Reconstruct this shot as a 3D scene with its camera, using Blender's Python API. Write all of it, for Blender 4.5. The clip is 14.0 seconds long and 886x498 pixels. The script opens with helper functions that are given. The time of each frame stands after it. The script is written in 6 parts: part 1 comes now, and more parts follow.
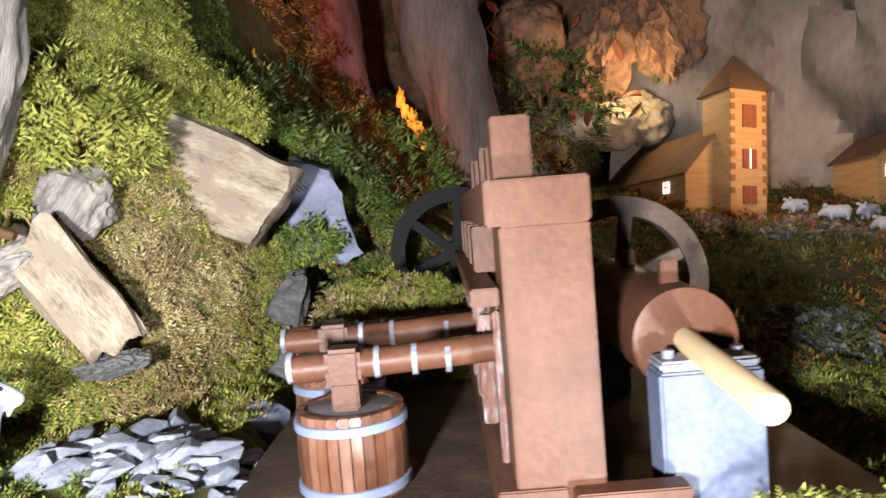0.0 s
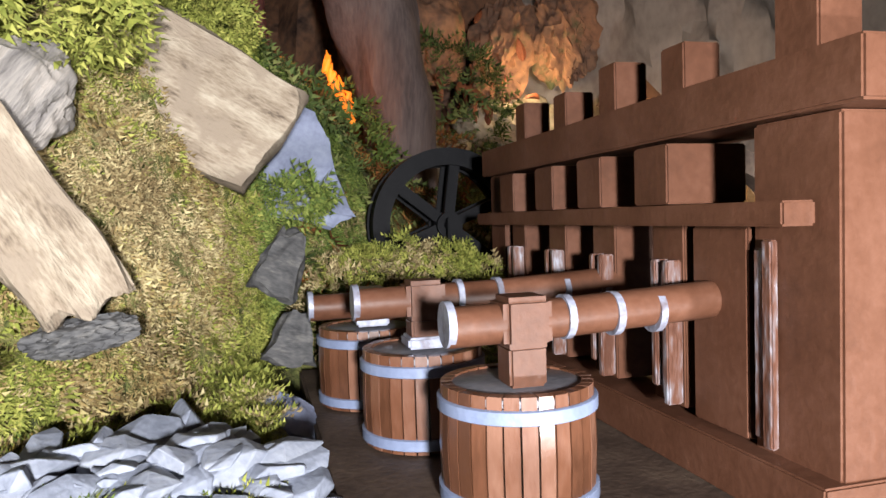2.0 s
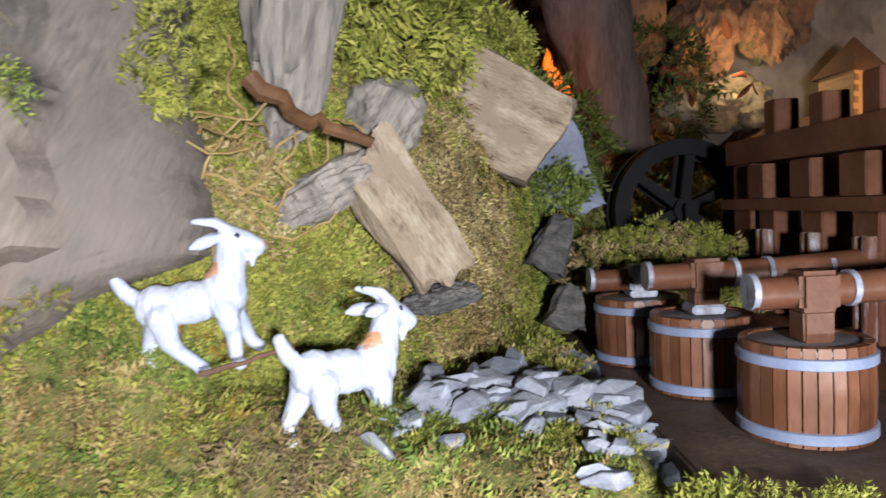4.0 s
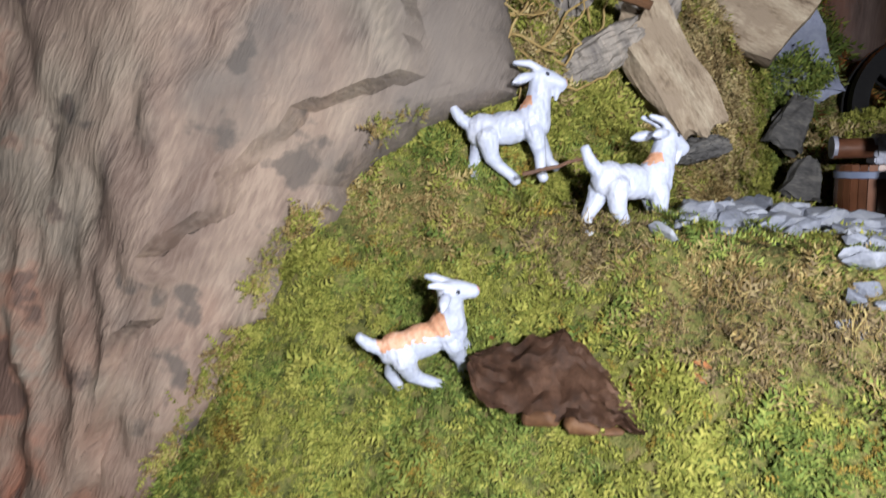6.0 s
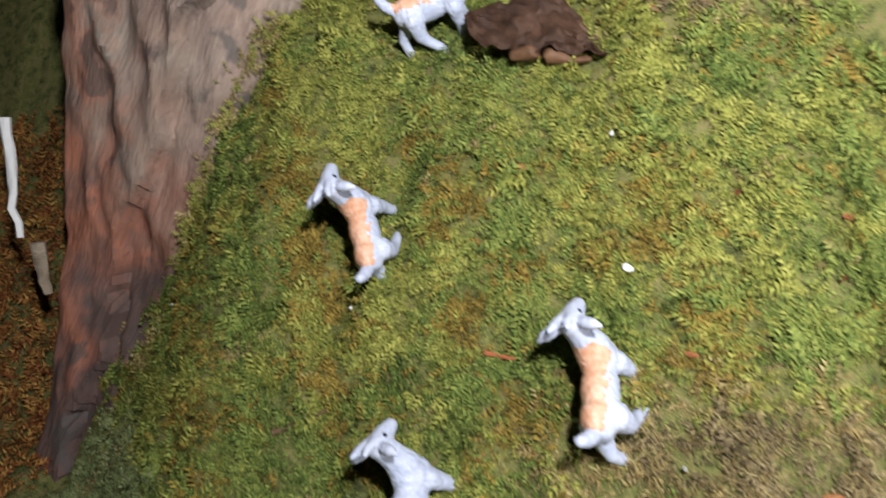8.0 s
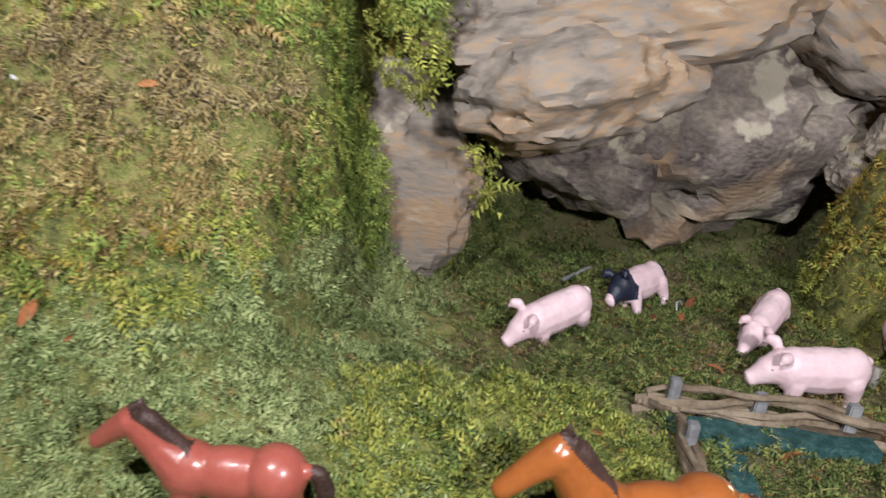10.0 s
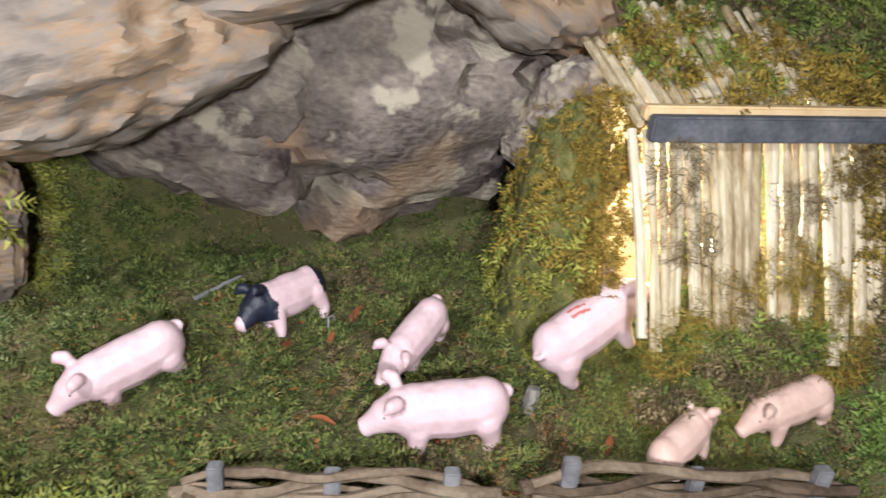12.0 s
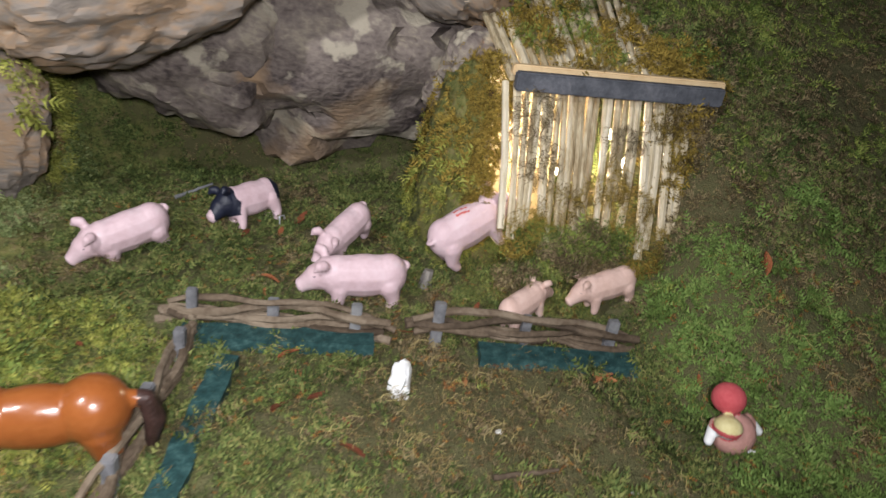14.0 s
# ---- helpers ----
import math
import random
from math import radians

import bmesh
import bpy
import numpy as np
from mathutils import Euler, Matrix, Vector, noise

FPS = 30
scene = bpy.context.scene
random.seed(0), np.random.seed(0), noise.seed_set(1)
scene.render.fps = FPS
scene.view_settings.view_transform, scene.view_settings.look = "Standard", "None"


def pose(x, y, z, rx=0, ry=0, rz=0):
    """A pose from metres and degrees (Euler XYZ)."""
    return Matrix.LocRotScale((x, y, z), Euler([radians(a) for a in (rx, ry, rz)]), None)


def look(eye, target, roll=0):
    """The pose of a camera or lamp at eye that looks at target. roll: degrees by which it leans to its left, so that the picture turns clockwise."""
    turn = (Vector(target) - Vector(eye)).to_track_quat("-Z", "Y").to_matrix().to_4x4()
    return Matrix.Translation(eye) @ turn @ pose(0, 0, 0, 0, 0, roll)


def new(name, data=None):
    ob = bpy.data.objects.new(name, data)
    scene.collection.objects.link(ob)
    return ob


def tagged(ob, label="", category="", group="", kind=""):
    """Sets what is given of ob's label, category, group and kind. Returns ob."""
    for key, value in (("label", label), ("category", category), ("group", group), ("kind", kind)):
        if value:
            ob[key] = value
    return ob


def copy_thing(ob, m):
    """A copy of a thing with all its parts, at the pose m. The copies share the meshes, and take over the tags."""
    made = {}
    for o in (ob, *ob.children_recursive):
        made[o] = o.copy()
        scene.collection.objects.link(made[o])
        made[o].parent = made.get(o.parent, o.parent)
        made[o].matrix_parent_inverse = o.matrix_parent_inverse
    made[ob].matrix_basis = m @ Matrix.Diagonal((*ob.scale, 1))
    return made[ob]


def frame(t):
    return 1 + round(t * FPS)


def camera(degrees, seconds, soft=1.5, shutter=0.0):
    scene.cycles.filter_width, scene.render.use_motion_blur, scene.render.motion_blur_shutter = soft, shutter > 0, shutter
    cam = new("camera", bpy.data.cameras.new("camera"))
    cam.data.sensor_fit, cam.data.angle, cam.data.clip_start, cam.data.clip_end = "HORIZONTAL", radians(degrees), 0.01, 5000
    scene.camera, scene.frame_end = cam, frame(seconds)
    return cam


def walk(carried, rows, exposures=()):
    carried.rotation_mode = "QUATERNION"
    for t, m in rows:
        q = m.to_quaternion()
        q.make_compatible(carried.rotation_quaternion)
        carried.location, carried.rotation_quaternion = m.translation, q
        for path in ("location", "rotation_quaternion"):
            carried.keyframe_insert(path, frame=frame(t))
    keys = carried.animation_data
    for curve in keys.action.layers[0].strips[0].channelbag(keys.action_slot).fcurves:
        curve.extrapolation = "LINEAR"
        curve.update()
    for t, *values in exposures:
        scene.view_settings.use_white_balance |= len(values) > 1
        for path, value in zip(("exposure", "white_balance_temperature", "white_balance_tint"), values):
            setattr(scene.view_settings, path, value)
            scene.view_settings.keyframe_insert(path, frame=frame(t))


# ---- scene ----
cam = camera(65.3, 14.0, 1.5, 0.3)
PATH = [
    (0, (0.013, -0.013, 0.504), (0.007, 1.986, 0.582), 0.5),
    (0.5, (-0.048, 0.017, 0.483), (0.088, 2.01, 0.576), 1.4),
    (1, (-0.087, 0.049, 0.466), (0.254, 2.014, 0.607), 4.2),
    (1.5, (-0.115, 0.078, 0.469), (0.296, 2.029, 0.62), 2.7),
    (2, (-0.119, 0.103, 0.468), (0.38, 2.034, 0.607), 1.7),
    (2.2, (-0.122, 0.105, 0.47), (0.392, 2.033, 0.609), 1.2),
    (4.3, (-0.199, 0.016, 0.457), (-0.3, 2.013, 0.497), 3.9),
    (4.5, (-0.203, 0.006, 0.454), (-0.37, 1.999, 0.467), 5.0),
    (5, (-0.22, -0.007, 0.455), (-0.506, 1.972, 0.438), 4.3),
    (5.5, (-0.23, -0.026, 0.437), (-0.613, 1.936, 0.399), 4.6),
    (6, (-0.237, -0.051, 0.397), (-0.696, 1.892, 0.282), 4.9),
    (6.5, (-0.234, -0.07, 0.365), (-0.735, 1.854, 0.151), 5.8),
    (7, (-0.233, -0.091, 0.314), (-0.76, 1.807, -0.032), 6.6),
    (7.5, (-0.226, -0.105, 0.298), (-0.775, 1.776, -0.103), 5.0),
    (8, (-0.189, -0.133, 0.281), (-0.714, 1.75, -0.141), 3.7),
    (8.5, (-0.126, -0.156, 0.242), (-0.456, 1.754, -0.251), 3.5),
    (9, (-0.079, -0.167, 0.216), (-0.23, 1.729, -0.403), 4.2),
    (9.2, (-0.057, -0.165, 0.202), (-0.141, 1.726, -0.443), 4.7),
    (11.3, (0.114, -0.039, 0.179), (0.364, 1.759, -0.661), 5.6),
    (11.5, (0.137, -0.035, 0.183), (0.429, 1.755, -0.659), 5.7),
    (12, (0.189, -0.026, 0.194), (0.584, 1.738, -0.661), 5.1),
    (12.5, (0.218, -0.037, 0.195), (0.672, 1.709, -0.668), 6.0),
    (13, (0.235, -0.063, 0.182), (0.738, 1.669, -0.682), 7.6),
    (13.5, (0.23, -0.105, 0.205), (0.721, 1.603, -0.712), 10.9),
    (14, (0.195, -0.16, 0.214), (0.686, 1.555, -0.69), 9.8),
]
EXPOSURE = [(0, 0.75), (0.6, 0.62), (1.2, 0.6), (2.2, 0.62), (4.3, -0.2), (6, -0.4), (7.5, -0.52), (9.2, -0.68), (11.3, -0.02), (12.5, -0.4), (14, -0.7)]
walk(cam, [(t, look(eye, target, roll)) for t, eye, target, roll in PATH], EXPOSURE)

# ---- world and lights ----
world = bpy.data.worlds.new("dim_room")
scene.world = world
world.use_nodes = True
world.node_tree.nodes["Background"].inputs[0].default_value = (0.9, 0.92, 1.0, 1)
world.node_tree.nodes["Background"].inputs[1].default_value = 0.05


def lamp(name, kind, at, power, colour, size=0.02, target=None):
    data = bpy.data.lights.new(name, kind)
    data.energy, data.color = power, colour
    if kind == "AREA":
        data.shape, data.size = "DISK", size
    else:
        data.shadow_soft_size = size
    ob = new(name, data)
    ob.matrix_world = look(at, target) if target else Matrix.Translation(at)
    return ob


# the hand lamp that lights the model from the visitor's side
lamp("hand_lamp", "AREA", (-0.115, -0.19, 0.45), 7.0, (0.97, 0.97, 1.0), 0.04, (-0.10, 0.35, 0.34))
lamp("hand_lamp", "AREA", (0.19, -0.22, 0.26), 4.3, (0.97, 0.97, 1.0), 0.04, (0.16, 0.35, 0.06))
lamp("fire_glow", "POINT", (-0.05, 0.93, 0.74), 0.10, (1.0, 0.30, 0.05), 0.02)
lamp("cave_glow", "POINT", (-0.28, 1.02, 0.98), 0.32, (1.0, 0.24, 0.10), 0.03)
lamp("village_glow", "POINT", (0.60, 1.12, 0.80), 0.8, (1.0, 0.55, 0.22), 0.02)
lamp("church_back_glow", "POINT", (0.40, 1.40, 0.90), 0.6, (1.0, 0.72, 0.38), 0.02)
lamp("hut_bulb_glow", "POINT", (0.400, 0.290, 0.060), 0.9, (1.0, 0.90, 0.66), 0.006)


# ---- materials ----
def mat(name, stops, scale=60.0, rough=0.8, bump=0.4, fine=400.0, stretch=(1, 1, 1), metal=0.0, contrast=(0.3, 0.7),
        island=0.0, spec=0.4, coat=0.0, depth=0.002, piece=0.0, lean=0.0):
    """Two noises, coarse and fine, mixed over colour stops, with relief from the fine one."""
    m = bpy.data.materials.new(name)
    m.use_nodes = True
    nt = m.node_tree
    n, l = nt.nodes, nt.links
    b = n["Principled BSDF"]
    tc, mp = n.new("ShaderNodeTexCoord"), n.new("ShaderNodeMapping")
    mp.vector_type = "TEXTURE"
    mp.inputs["Rotation"].default_value = (0, radians(lean), 0)
    mp.inputs["Scale"].default_value = [1 / q for q in stretch]
    l.new(tc.outputs["Object"], mp.inputs["Vector"])
    na, nb = n.new("ShaderNodeTexNoise"), n.new("ShaderNodeTexNoise")
    na.inputs["Scale"].default_value, na.inputs["Detail"].default_value = scale, 6
    nb.inputs["Scale"].default_value, nb.inputs["Detail"].default_value = fine, 5
    for x in (na, nb):
        l.new(mp.outputs[0], x.inputs["Vector"])
    mixn = n.new("ShaderNodeMix")
    mixn.inputs[0].default_value = 0.35
    l.new(na.outputs[0], mixn.inputs[2]), l.new(nb.outputs[0], mixn.inputs[3])
    drive = mixn.outputs[0]
    if island or piece:
        ge = n.new("ShaderNodeNewGeometry" if island else "ShaderNodeObjectInfo")
        mm = n.new("ShaderNodeMath")
        mm.operation = "MULTIPLY_ADD"
        mm.inputs[1].default_value, mm.inputs[2].default_value = island or piece, -(island or piece) / 2
        l.new(ge.outputs["Random Per Island" if island else "Random"], mm.inputs[0])
        ad = n.new("ShaderNodeMath")
        l.new(drive, ad.inputs[0]), l.new(mm.outputs[0], ad.inputs[1])
        drive = ad.outputs[0]
    r = n.new("ShaderNodeValToRGB")
    e = r.color_ramp.elements
    lo, hi = contrast
    for i, c in enumerate(stops):
        p = lo + (hi - lo) * i / max(1, len(stops) - 1)
        el = e[i] if i < 2 else e.new(p)
        el.position, el.color = p, (*c, 1)
    l.new(drive, r.inputs[0])
    l.new(r.outputs[0], b.inputs["Base Color"])
    b.inputs["Roughness"].default_value, b.inputs["Metallic"].default_value = rough, metal
    b.inputs["Specular IOR Level"].default_value = spec
    b.inputs["Coat Weight"].default_value = coat
    b.inputs["Coat Roughness"].default_value = 0.12
    if bump:
        bp = n.new("ShaderNodeBump")
        bp.inputs["Strength"].default_value, bp.inputs["Distance"].default_value = bump, depth
        l.new(mixn.outputs[0], bp.inputs["Height"])
        l.new(bp.outputs[0], b.inputs["Normal"])
    return m


def glow(name, colour, strength):
    m = bpy.data.materials.new(name)
    m.use_nodes = True
    b = m.node_tree.nodes["Principled BSDF"]
    b.inputs["Base Color"].default_value = (*colour, 1)
    b.inputs["Emission Color"].default_value = (*colour, 1)
    b.inputs["Emission Strength"].default_value = strength
    return m


SOIL = mat("moss_soil", [(0.025, 0.03, 0.008), (0.10, 0.11, 0.028), (0.17, 0.165, 0.05), (0.20, 0.15, 0.07)], 120, 0.95, 1.0, 900, contrast=(0.34, 0.66), depth=0.004)
MOSS_BRIGHT = mat("bright_moss", [(0.11, 0.125, 0.02), (0.22, 0.235, 0.045), (0.33, 0.32, 0.075)], 30, 0.75, 0, 500, island=0.45, spec=0.25)
MOSS_GREEN = mat("green_moss", [(0.055, 0.085, 0.015), (0.135, 0.185, 0.038), (0.24, 0.27, 0.062)], 25, 0.75, 0, 500, island=0.45, spec=0.25)
MOSS_DRY = mat("dry_moss", [(0.12, 0.08, 0.03), (0.27, 0.19, 0.075), (0.36, 0.30, 0.13)], 35, 0.8, 0, 500, island=0.5, spec=0.2)
MOSS_STRAW = mat("straw_moss", [(0.13, 0.09, 0.04), (0.29, 0.22, 0.105), (0.42, 0.35, 0.18)], 35, 0.8, 0, 500, island=0.5, spec=0.2)
MOSS_RUST = mat("rust_moss", [(0.10, 0.03, 0.01), (0.28, 0.10, 0.03), (0.34, 0.20, 0.05)], 35, 0.8, 0, 500, island=0.5, spec=0.2)
MOSS_GOLD = mat("golden_moss", [(0.10, 0.07, 0.014), (0.22, 0.155, 0.028), (0.30, 0.21, 0.045)], 35, 0.8, 0, 500, island=0.5, spec=0.2)
MOSS_EARTH = mat("earth_brown_moss", [(0.06, 0.045, 0.022), (0.15, 0.11, 0.06), (0.24, 0.19, 0.10)], 35, 0.85, 0, 500, island=0.5, spec=0.2)
MOSS_BLUE = mat("grey_green_moss", [(0.085, 0.115, 0.04), (0.18, 0.23, 0.085), (0.29, 0.32, 0.14)], 25, 0.75, 0, 500, island=0.45, spec=0.25)
MOSS_DARK = mat("dark_moss", [(0.035, 0.052, 0.014), (0.09, 0.125, 0.034), (0.18, 0.19, 0.06)], 25, 0.8, 0, 500, island=0.5, spec=0.2)
CLIFF = mat("cliff_paint", [(0.060, 0.052, 0.048), (0.15, 0.128, 0.112), (0.24, 0.20, 0.165), (0.37, 0.31, 0.25)], 11, 0.8, 0.6, 170, (3.2, 1, 0.55), contrast=(0.40, 0.61), depth=0.006, lean=18)
def broad_tint(m, colour, lo, hi, axis=(0.7, 0.0, 1.0), scale=14.0, amount=1.0):
    """A broad tint of another colour, fading along a line across the thing."""
    nt = m.node_tree
    n, l = nt.nodes, nt.links
    b = n["Principled BSDF"]
    was = b.inputs["Base Color"].links[0].from_socket
    tc, dot, mr, no, ad, mx = (n.new("ShaderNode" + k) for k in ("TexCoord", "VectorMath", "MapRange", "TexNoise", "Math", "Mix"))
    dot.operation, mx.data_type, mx.blend_type = "DOT_PRODUCT", "RGBA", "MIX"
    dot.inputs[1].default_value = axis
    no.inputs["Scale"].default_value, no.inputs["Detail"].default_value = scale, 6
    l.new(tc.outputs["Object"], dot.inputs[0]), l.new(tc.outputs["Object"], no.inputs["Vector"])
    ad.operation = "MULTIPLY_ADD"
    ad.inputs[1].default_value = 0.45
    l.new(no.outputs[0], ad.inputs[0]), l.new(dot.outputs["Value"], ad.inputs[2])
    mr.inputs["From Min"].default_value, mr.inputs["From Max"].default_value = hi, lo
    mr.inputs["To Max"].default_value = amount
    l.new(ad.outputs[0], mr.inputs["Value"])
    l.new(mr.outputs[0], mx.inputs[0])
    l.new(was, mx.inputs[6])
    mx.inputs[7].default_value = (*colour, 1)
    l.new(mx.outputs[2], b.inputs["Base Color"])


broad_tint(SOIL, (0.095, 0.09, 0.038), 0.05, 0.20, (-1, 0, 0), 40)
broad_tint(CLIFF, (0.34, 0.285, 0.225), 0.185, 0.235, (0.03, 0, -0.02), 15, 0.42)
broad_tint(CLIFF, (0.27, 0.175, 0.135), 0.185, 0.235, (0.04, 0, 0.0), 9, 0.45)
broad_tint(CLIFF, (0.115, 0.110, 0.105), 0.345, 0.46, (-1.0, 0, -0.4), 18, 0.7)
broad_tint(CLIFF, (0.25, 0.105, 0.068), -0.02, 0.21, (0.7, 0.0, 1.0), 20, 0.85)
broad_tint(CLIFF, (0.38, 0.13, 0.07), -0.29, -0.215, (1.0, 0, 0.3), 30, 0.6)
# darker towards the slab's foot, with a noisy upper limit
broad_tint(CLIFF, (0.060, 0.050, 0.048), 0.33, 0.40, (0.0, 0, 1.0), 16, 0.85)
broad_tint(CLIFF, (0.075, 0.068, 0.064), 0.158, 0.180, (0, 0, 0), 30, 0.7)
ROCK = mat("grey_brown_rock", [(0.055, 0.042, 0.040), (0.12, 0.095, 0.085), (0.16, 0.13, 0.115), (0.20, 0.165, 0.14), (0.27, 0.23, 0.18)], 18, 0.85, 0.9, 200, (1, 1, 1.5), contrast=(0.38, 0.62), depth=0.005)
broad_tint(ROCK, (0.34, 0.30, 0.235), 0.178, 0.200, (-0.05, 0, 0.10), 34)
broad_tint(ROCK, (0.30, 0.20, 0.12), 0.16, 0.20, (0, 0, 0), 9)
TAN_ROCK = mat("tan_rock", [(0.10, 0.085, 0.075), (0.19, 0.16, 0.135), (0.25, 0.165, 0.10), (0.30, 0.26, 0.21)], 14, 0.85, 0.8, 150, (0.6, 1, 1.6), contrast=(0.34, 0.68), depth=0.004)
WOOD_PALE = mat("weathered_pale_wood", [(0.09, 0.065, 0.045), (0.22, 0.17, 0.12), (0.30, 0.245, 0.18), (0.38, 0.325, 0.245)], 30, 0.85, 1.0, 220, (1, 1, 3.5), contrast=(0.34, 0.64), depth=0.003)
broad_tint(WOOD_PALE, (0.235, 0.185, 0.135), 0.18, 0.22, (0, 0, 0), 45)
WOOD_GREY = mat("weathered_grey_wood", [(0.10, 0.09, 0.09), (0.22, 0.20, 0.18), (0.34, 0.30, 0.26)], 35, 0.85, 0.9, 260, (5, 1, 0.6))
STONE = mat("pale_grey_stone", [(0.14, 0.155, 0.195), (0.235, 0.255, 0.31), (0.33, 0.35, 0.40)], 60, 0.8, 0.6, 500, piece=0.25)
# edge wear and the lamp's glint along the edges, both as pale colour
WORN_GLINT = mat("worn_glint_edge", [(0.10, 0.04, 0.022), (0.18, 0.11, 0.085), (0.50, 0.46, 0.44)], 110, 0.4, 0.3, 500, contrast=(0.40, 0.60))
SMEAR = mat("silver_smeared_brown_paint", [(0.09, 0.035, 0.02), (0.14, 0.062, 0.04), (0.19, 0.14, 0.135), (0.34, 0.35, 0.40)], 150, 0.4, 0.5, 600, (1, 1, 0.22), metal=0.15, contrast=(0.38, 0.64))
DARK_SLATE = mat("dark_grey_slate", [(0.03, 0.03, 0.032), (0.075, 0.073, 0.072), (0.15, 0.142, 0.13)], 70, 0.75, 0.8, 300, (1, 1, 3))
SLATE = mat("blue_grey_slate", [(0.11, 0.125, 0.18), (0.18, 0.20, 0.28), (0.25, 0.28, 0.36)], 40, 0.75, 0.6, 300)
GRAVEL = mat("dark_grey_gravel", [(0.07, 0.075, 0.085), (0.16, 0.17, 0.19), (0.28, 0.29, 0.31)], 50, 0.85, 0.4, 400, island=0.5)
BROWN = mat("brown_gloss_paint", [(0.070, 0.028, 0.015), (0.104, 0.043, 0.024), (0.138, 0.062, 0.038)], 30, 0.45, 0.3, 300, coat=0.0, spec=0.25)
STAVE = mat("brown_barrel_stave", [(0.075, 0.030, 0.015), (0.13, 0.052, 0.027), (0.20, 0.10, 0.065)], 60, 0.38, 0.3, 400, (1, 1, 0.3), coat=0.3, piece=0.35)
BROWN_DK = mat("dark_brown_board", [(0.03, 0.019, 0.014), (0.075, 0.050, 0.037), (0.14, 0.10, 0.07)], 30, 0.6, 0.5, 350, spec=0.3)
SILVER = mat("silver_paint", [(0.10, 0.07, 0.07), (0.23, 0.24, 0.30), (0.36, 0.39, 0.48)], 110, 0.42, 0.4, 400, metal=0.1)
BAND = mat("grey_blue_band", [(0.13, 0.16, 0.25), (0.21, 0.25, 0.36)], 60, 0.5, 0.3, 400)
LIDMAT = mat("grey_barrel_lid", [(0.07, 0.07, 0.08), (0.15, 0.15, 0.17), (0.24, 0.24, 0.26)], 50, 0.5, 0.4, 350, coat=0.2)
BLUEGREY = mat("blue_grey_paint", [(0.07, 0.085, 0.14), (0.12, 0.14, 0.215), (0.17, 0.195, 0.27)], 40, 0.5, 0.3, 300)
BLACK = mat("black_satin_paint", [(0.003, 0.003, 0.004), (0.008, 0.008, 0.009)], 60, 0.6, 0.2, 300, spec=0.12)
DOWEL = mat("pale_dowel_wood", [(0.55, 0.38, 0.20), (0.72, 0.56, 0.34)], 50, 0.6, 0.4, 300, (1, 0.2, 1))
WHITE = mat("white_goat_paint", [(0.34, 0.38, 0.51), (0.44, 0.48, 0.60), (0.52, 0.545, 0.635)], 90, 0.5, 0.35, 420, (1, 1, 1), coat=0.1)
TAN = mat("tan_back_paint", [(0.48, 0.22, 0.12), (0.60, 0.33, 0.21), (0.68, 0.47, 0.36)], 160, 0.55, 0.5, 500, (1, 1, 1))
PINK = mat("pink_pig_paint", [(0.55, 0.385, 0.41), (0.64, 0.47, 0.505), (0.68, 0.54, 0.57)], 60, 0.55, 0.15, 300)
PEACH = mat("peach_pig_paint", [(0.53, 0.35, 0.29), (0.62, 0.43, 0.37), (0.66, 0.49, 0.43)], 60, 0.6, 0.15, 300)
INK = mat("blue_black_paint", [(0.008, 0.010, 0.022), (0.02, 0.024, 0.045)], 60, 0.5, 0.2, 300)
NOSE = mat("pink_nose_paint", [(0.55, 0.25, 0.24), (0.62, 0.36, 0.35)], 90, 0.5, 0.1, 300)
REDDISH = mat("red_wound_paint", [(0.45, 0.08, 0.07), (0.60, 0.16, 0.15)], 90, 0.5, 0.1, 300)
CHESTNUT = mat("red_chestnut_gloss", [(0.24, 0.055, 0.040), (0.32, 0.085, 0.065)], 50, 0.32, 0.15, 300, coat=0.3)
BAY = mat("orange_bay_gloss", [(0.22, 0.062, 0.015), (0.30, 0.095, 0.025)], 50, 0.28, 0.15, 300, coat=0.5)
MANE = mat("dark_brown_mane", [(0.02, 0.01, 0.008), (0.06, 0.03, 0.025)], 120, 0.5, 0.7, 600)
TEAL = mat("teal_green_base", [(0.008, 0.024, 0.024), (0.018, 0.058, 0.058), (0.06, 0.13, 0.125)], 150, 0.6, 0.6, 700)
TWIG = mat("brown_twig_bark", [(0.05, 0.033, 0.02), (0.12, 0.085, 0.056), (0.22, 0.17, 0.12)], 60, 0.8, 0.7, 400, piece=0.3)
PEG = mat("grey_painted_peg", [(0.07, 0.07, 0.075), (0.16, 0.16, 0.17), (0.24, 0.24, 0.24)], 80, 0.75, 0.4, 400)
CANE = mat("pale_split_cane", [(0.26, 0.19, 0.10), (0.50, 0.42, 0.28), (0.64, 0.57, 0.44)], 60, 0.65, 0.5, 300, (4, 1, 0.4), piece=0.35)
SLATEBAR = mat("charcoal_bar_paint", [(0.035, 0.037, 0.045), (0.08, 0.085, 0.10), (0.15, 0.15, 0.17)], 70, 0.7, 0.5, 400)
BARK = mat("dark_bark", [(0.03, 0.017, 0.012), (0.10, 0.05, 0.03), (0.20, 0.11, 0.07)], 60, 0.7, 1.0, 300)
ORANGE_BARK = mat("orange_inner_bark", [(0.05, 0.023, 0.011), (0.11, 0.052, 0.023), (0.17, 0.09, 0.04)], 50, 0.7, 0.6, 300)
LEAF = mat("dry_leaf", [(0.12, 0.03, 0.012), (0.28, 0.08, 0.03), (0.38, 0.16, 0.06)], 60, 0.7, 0.5, 300, piece=0.4)
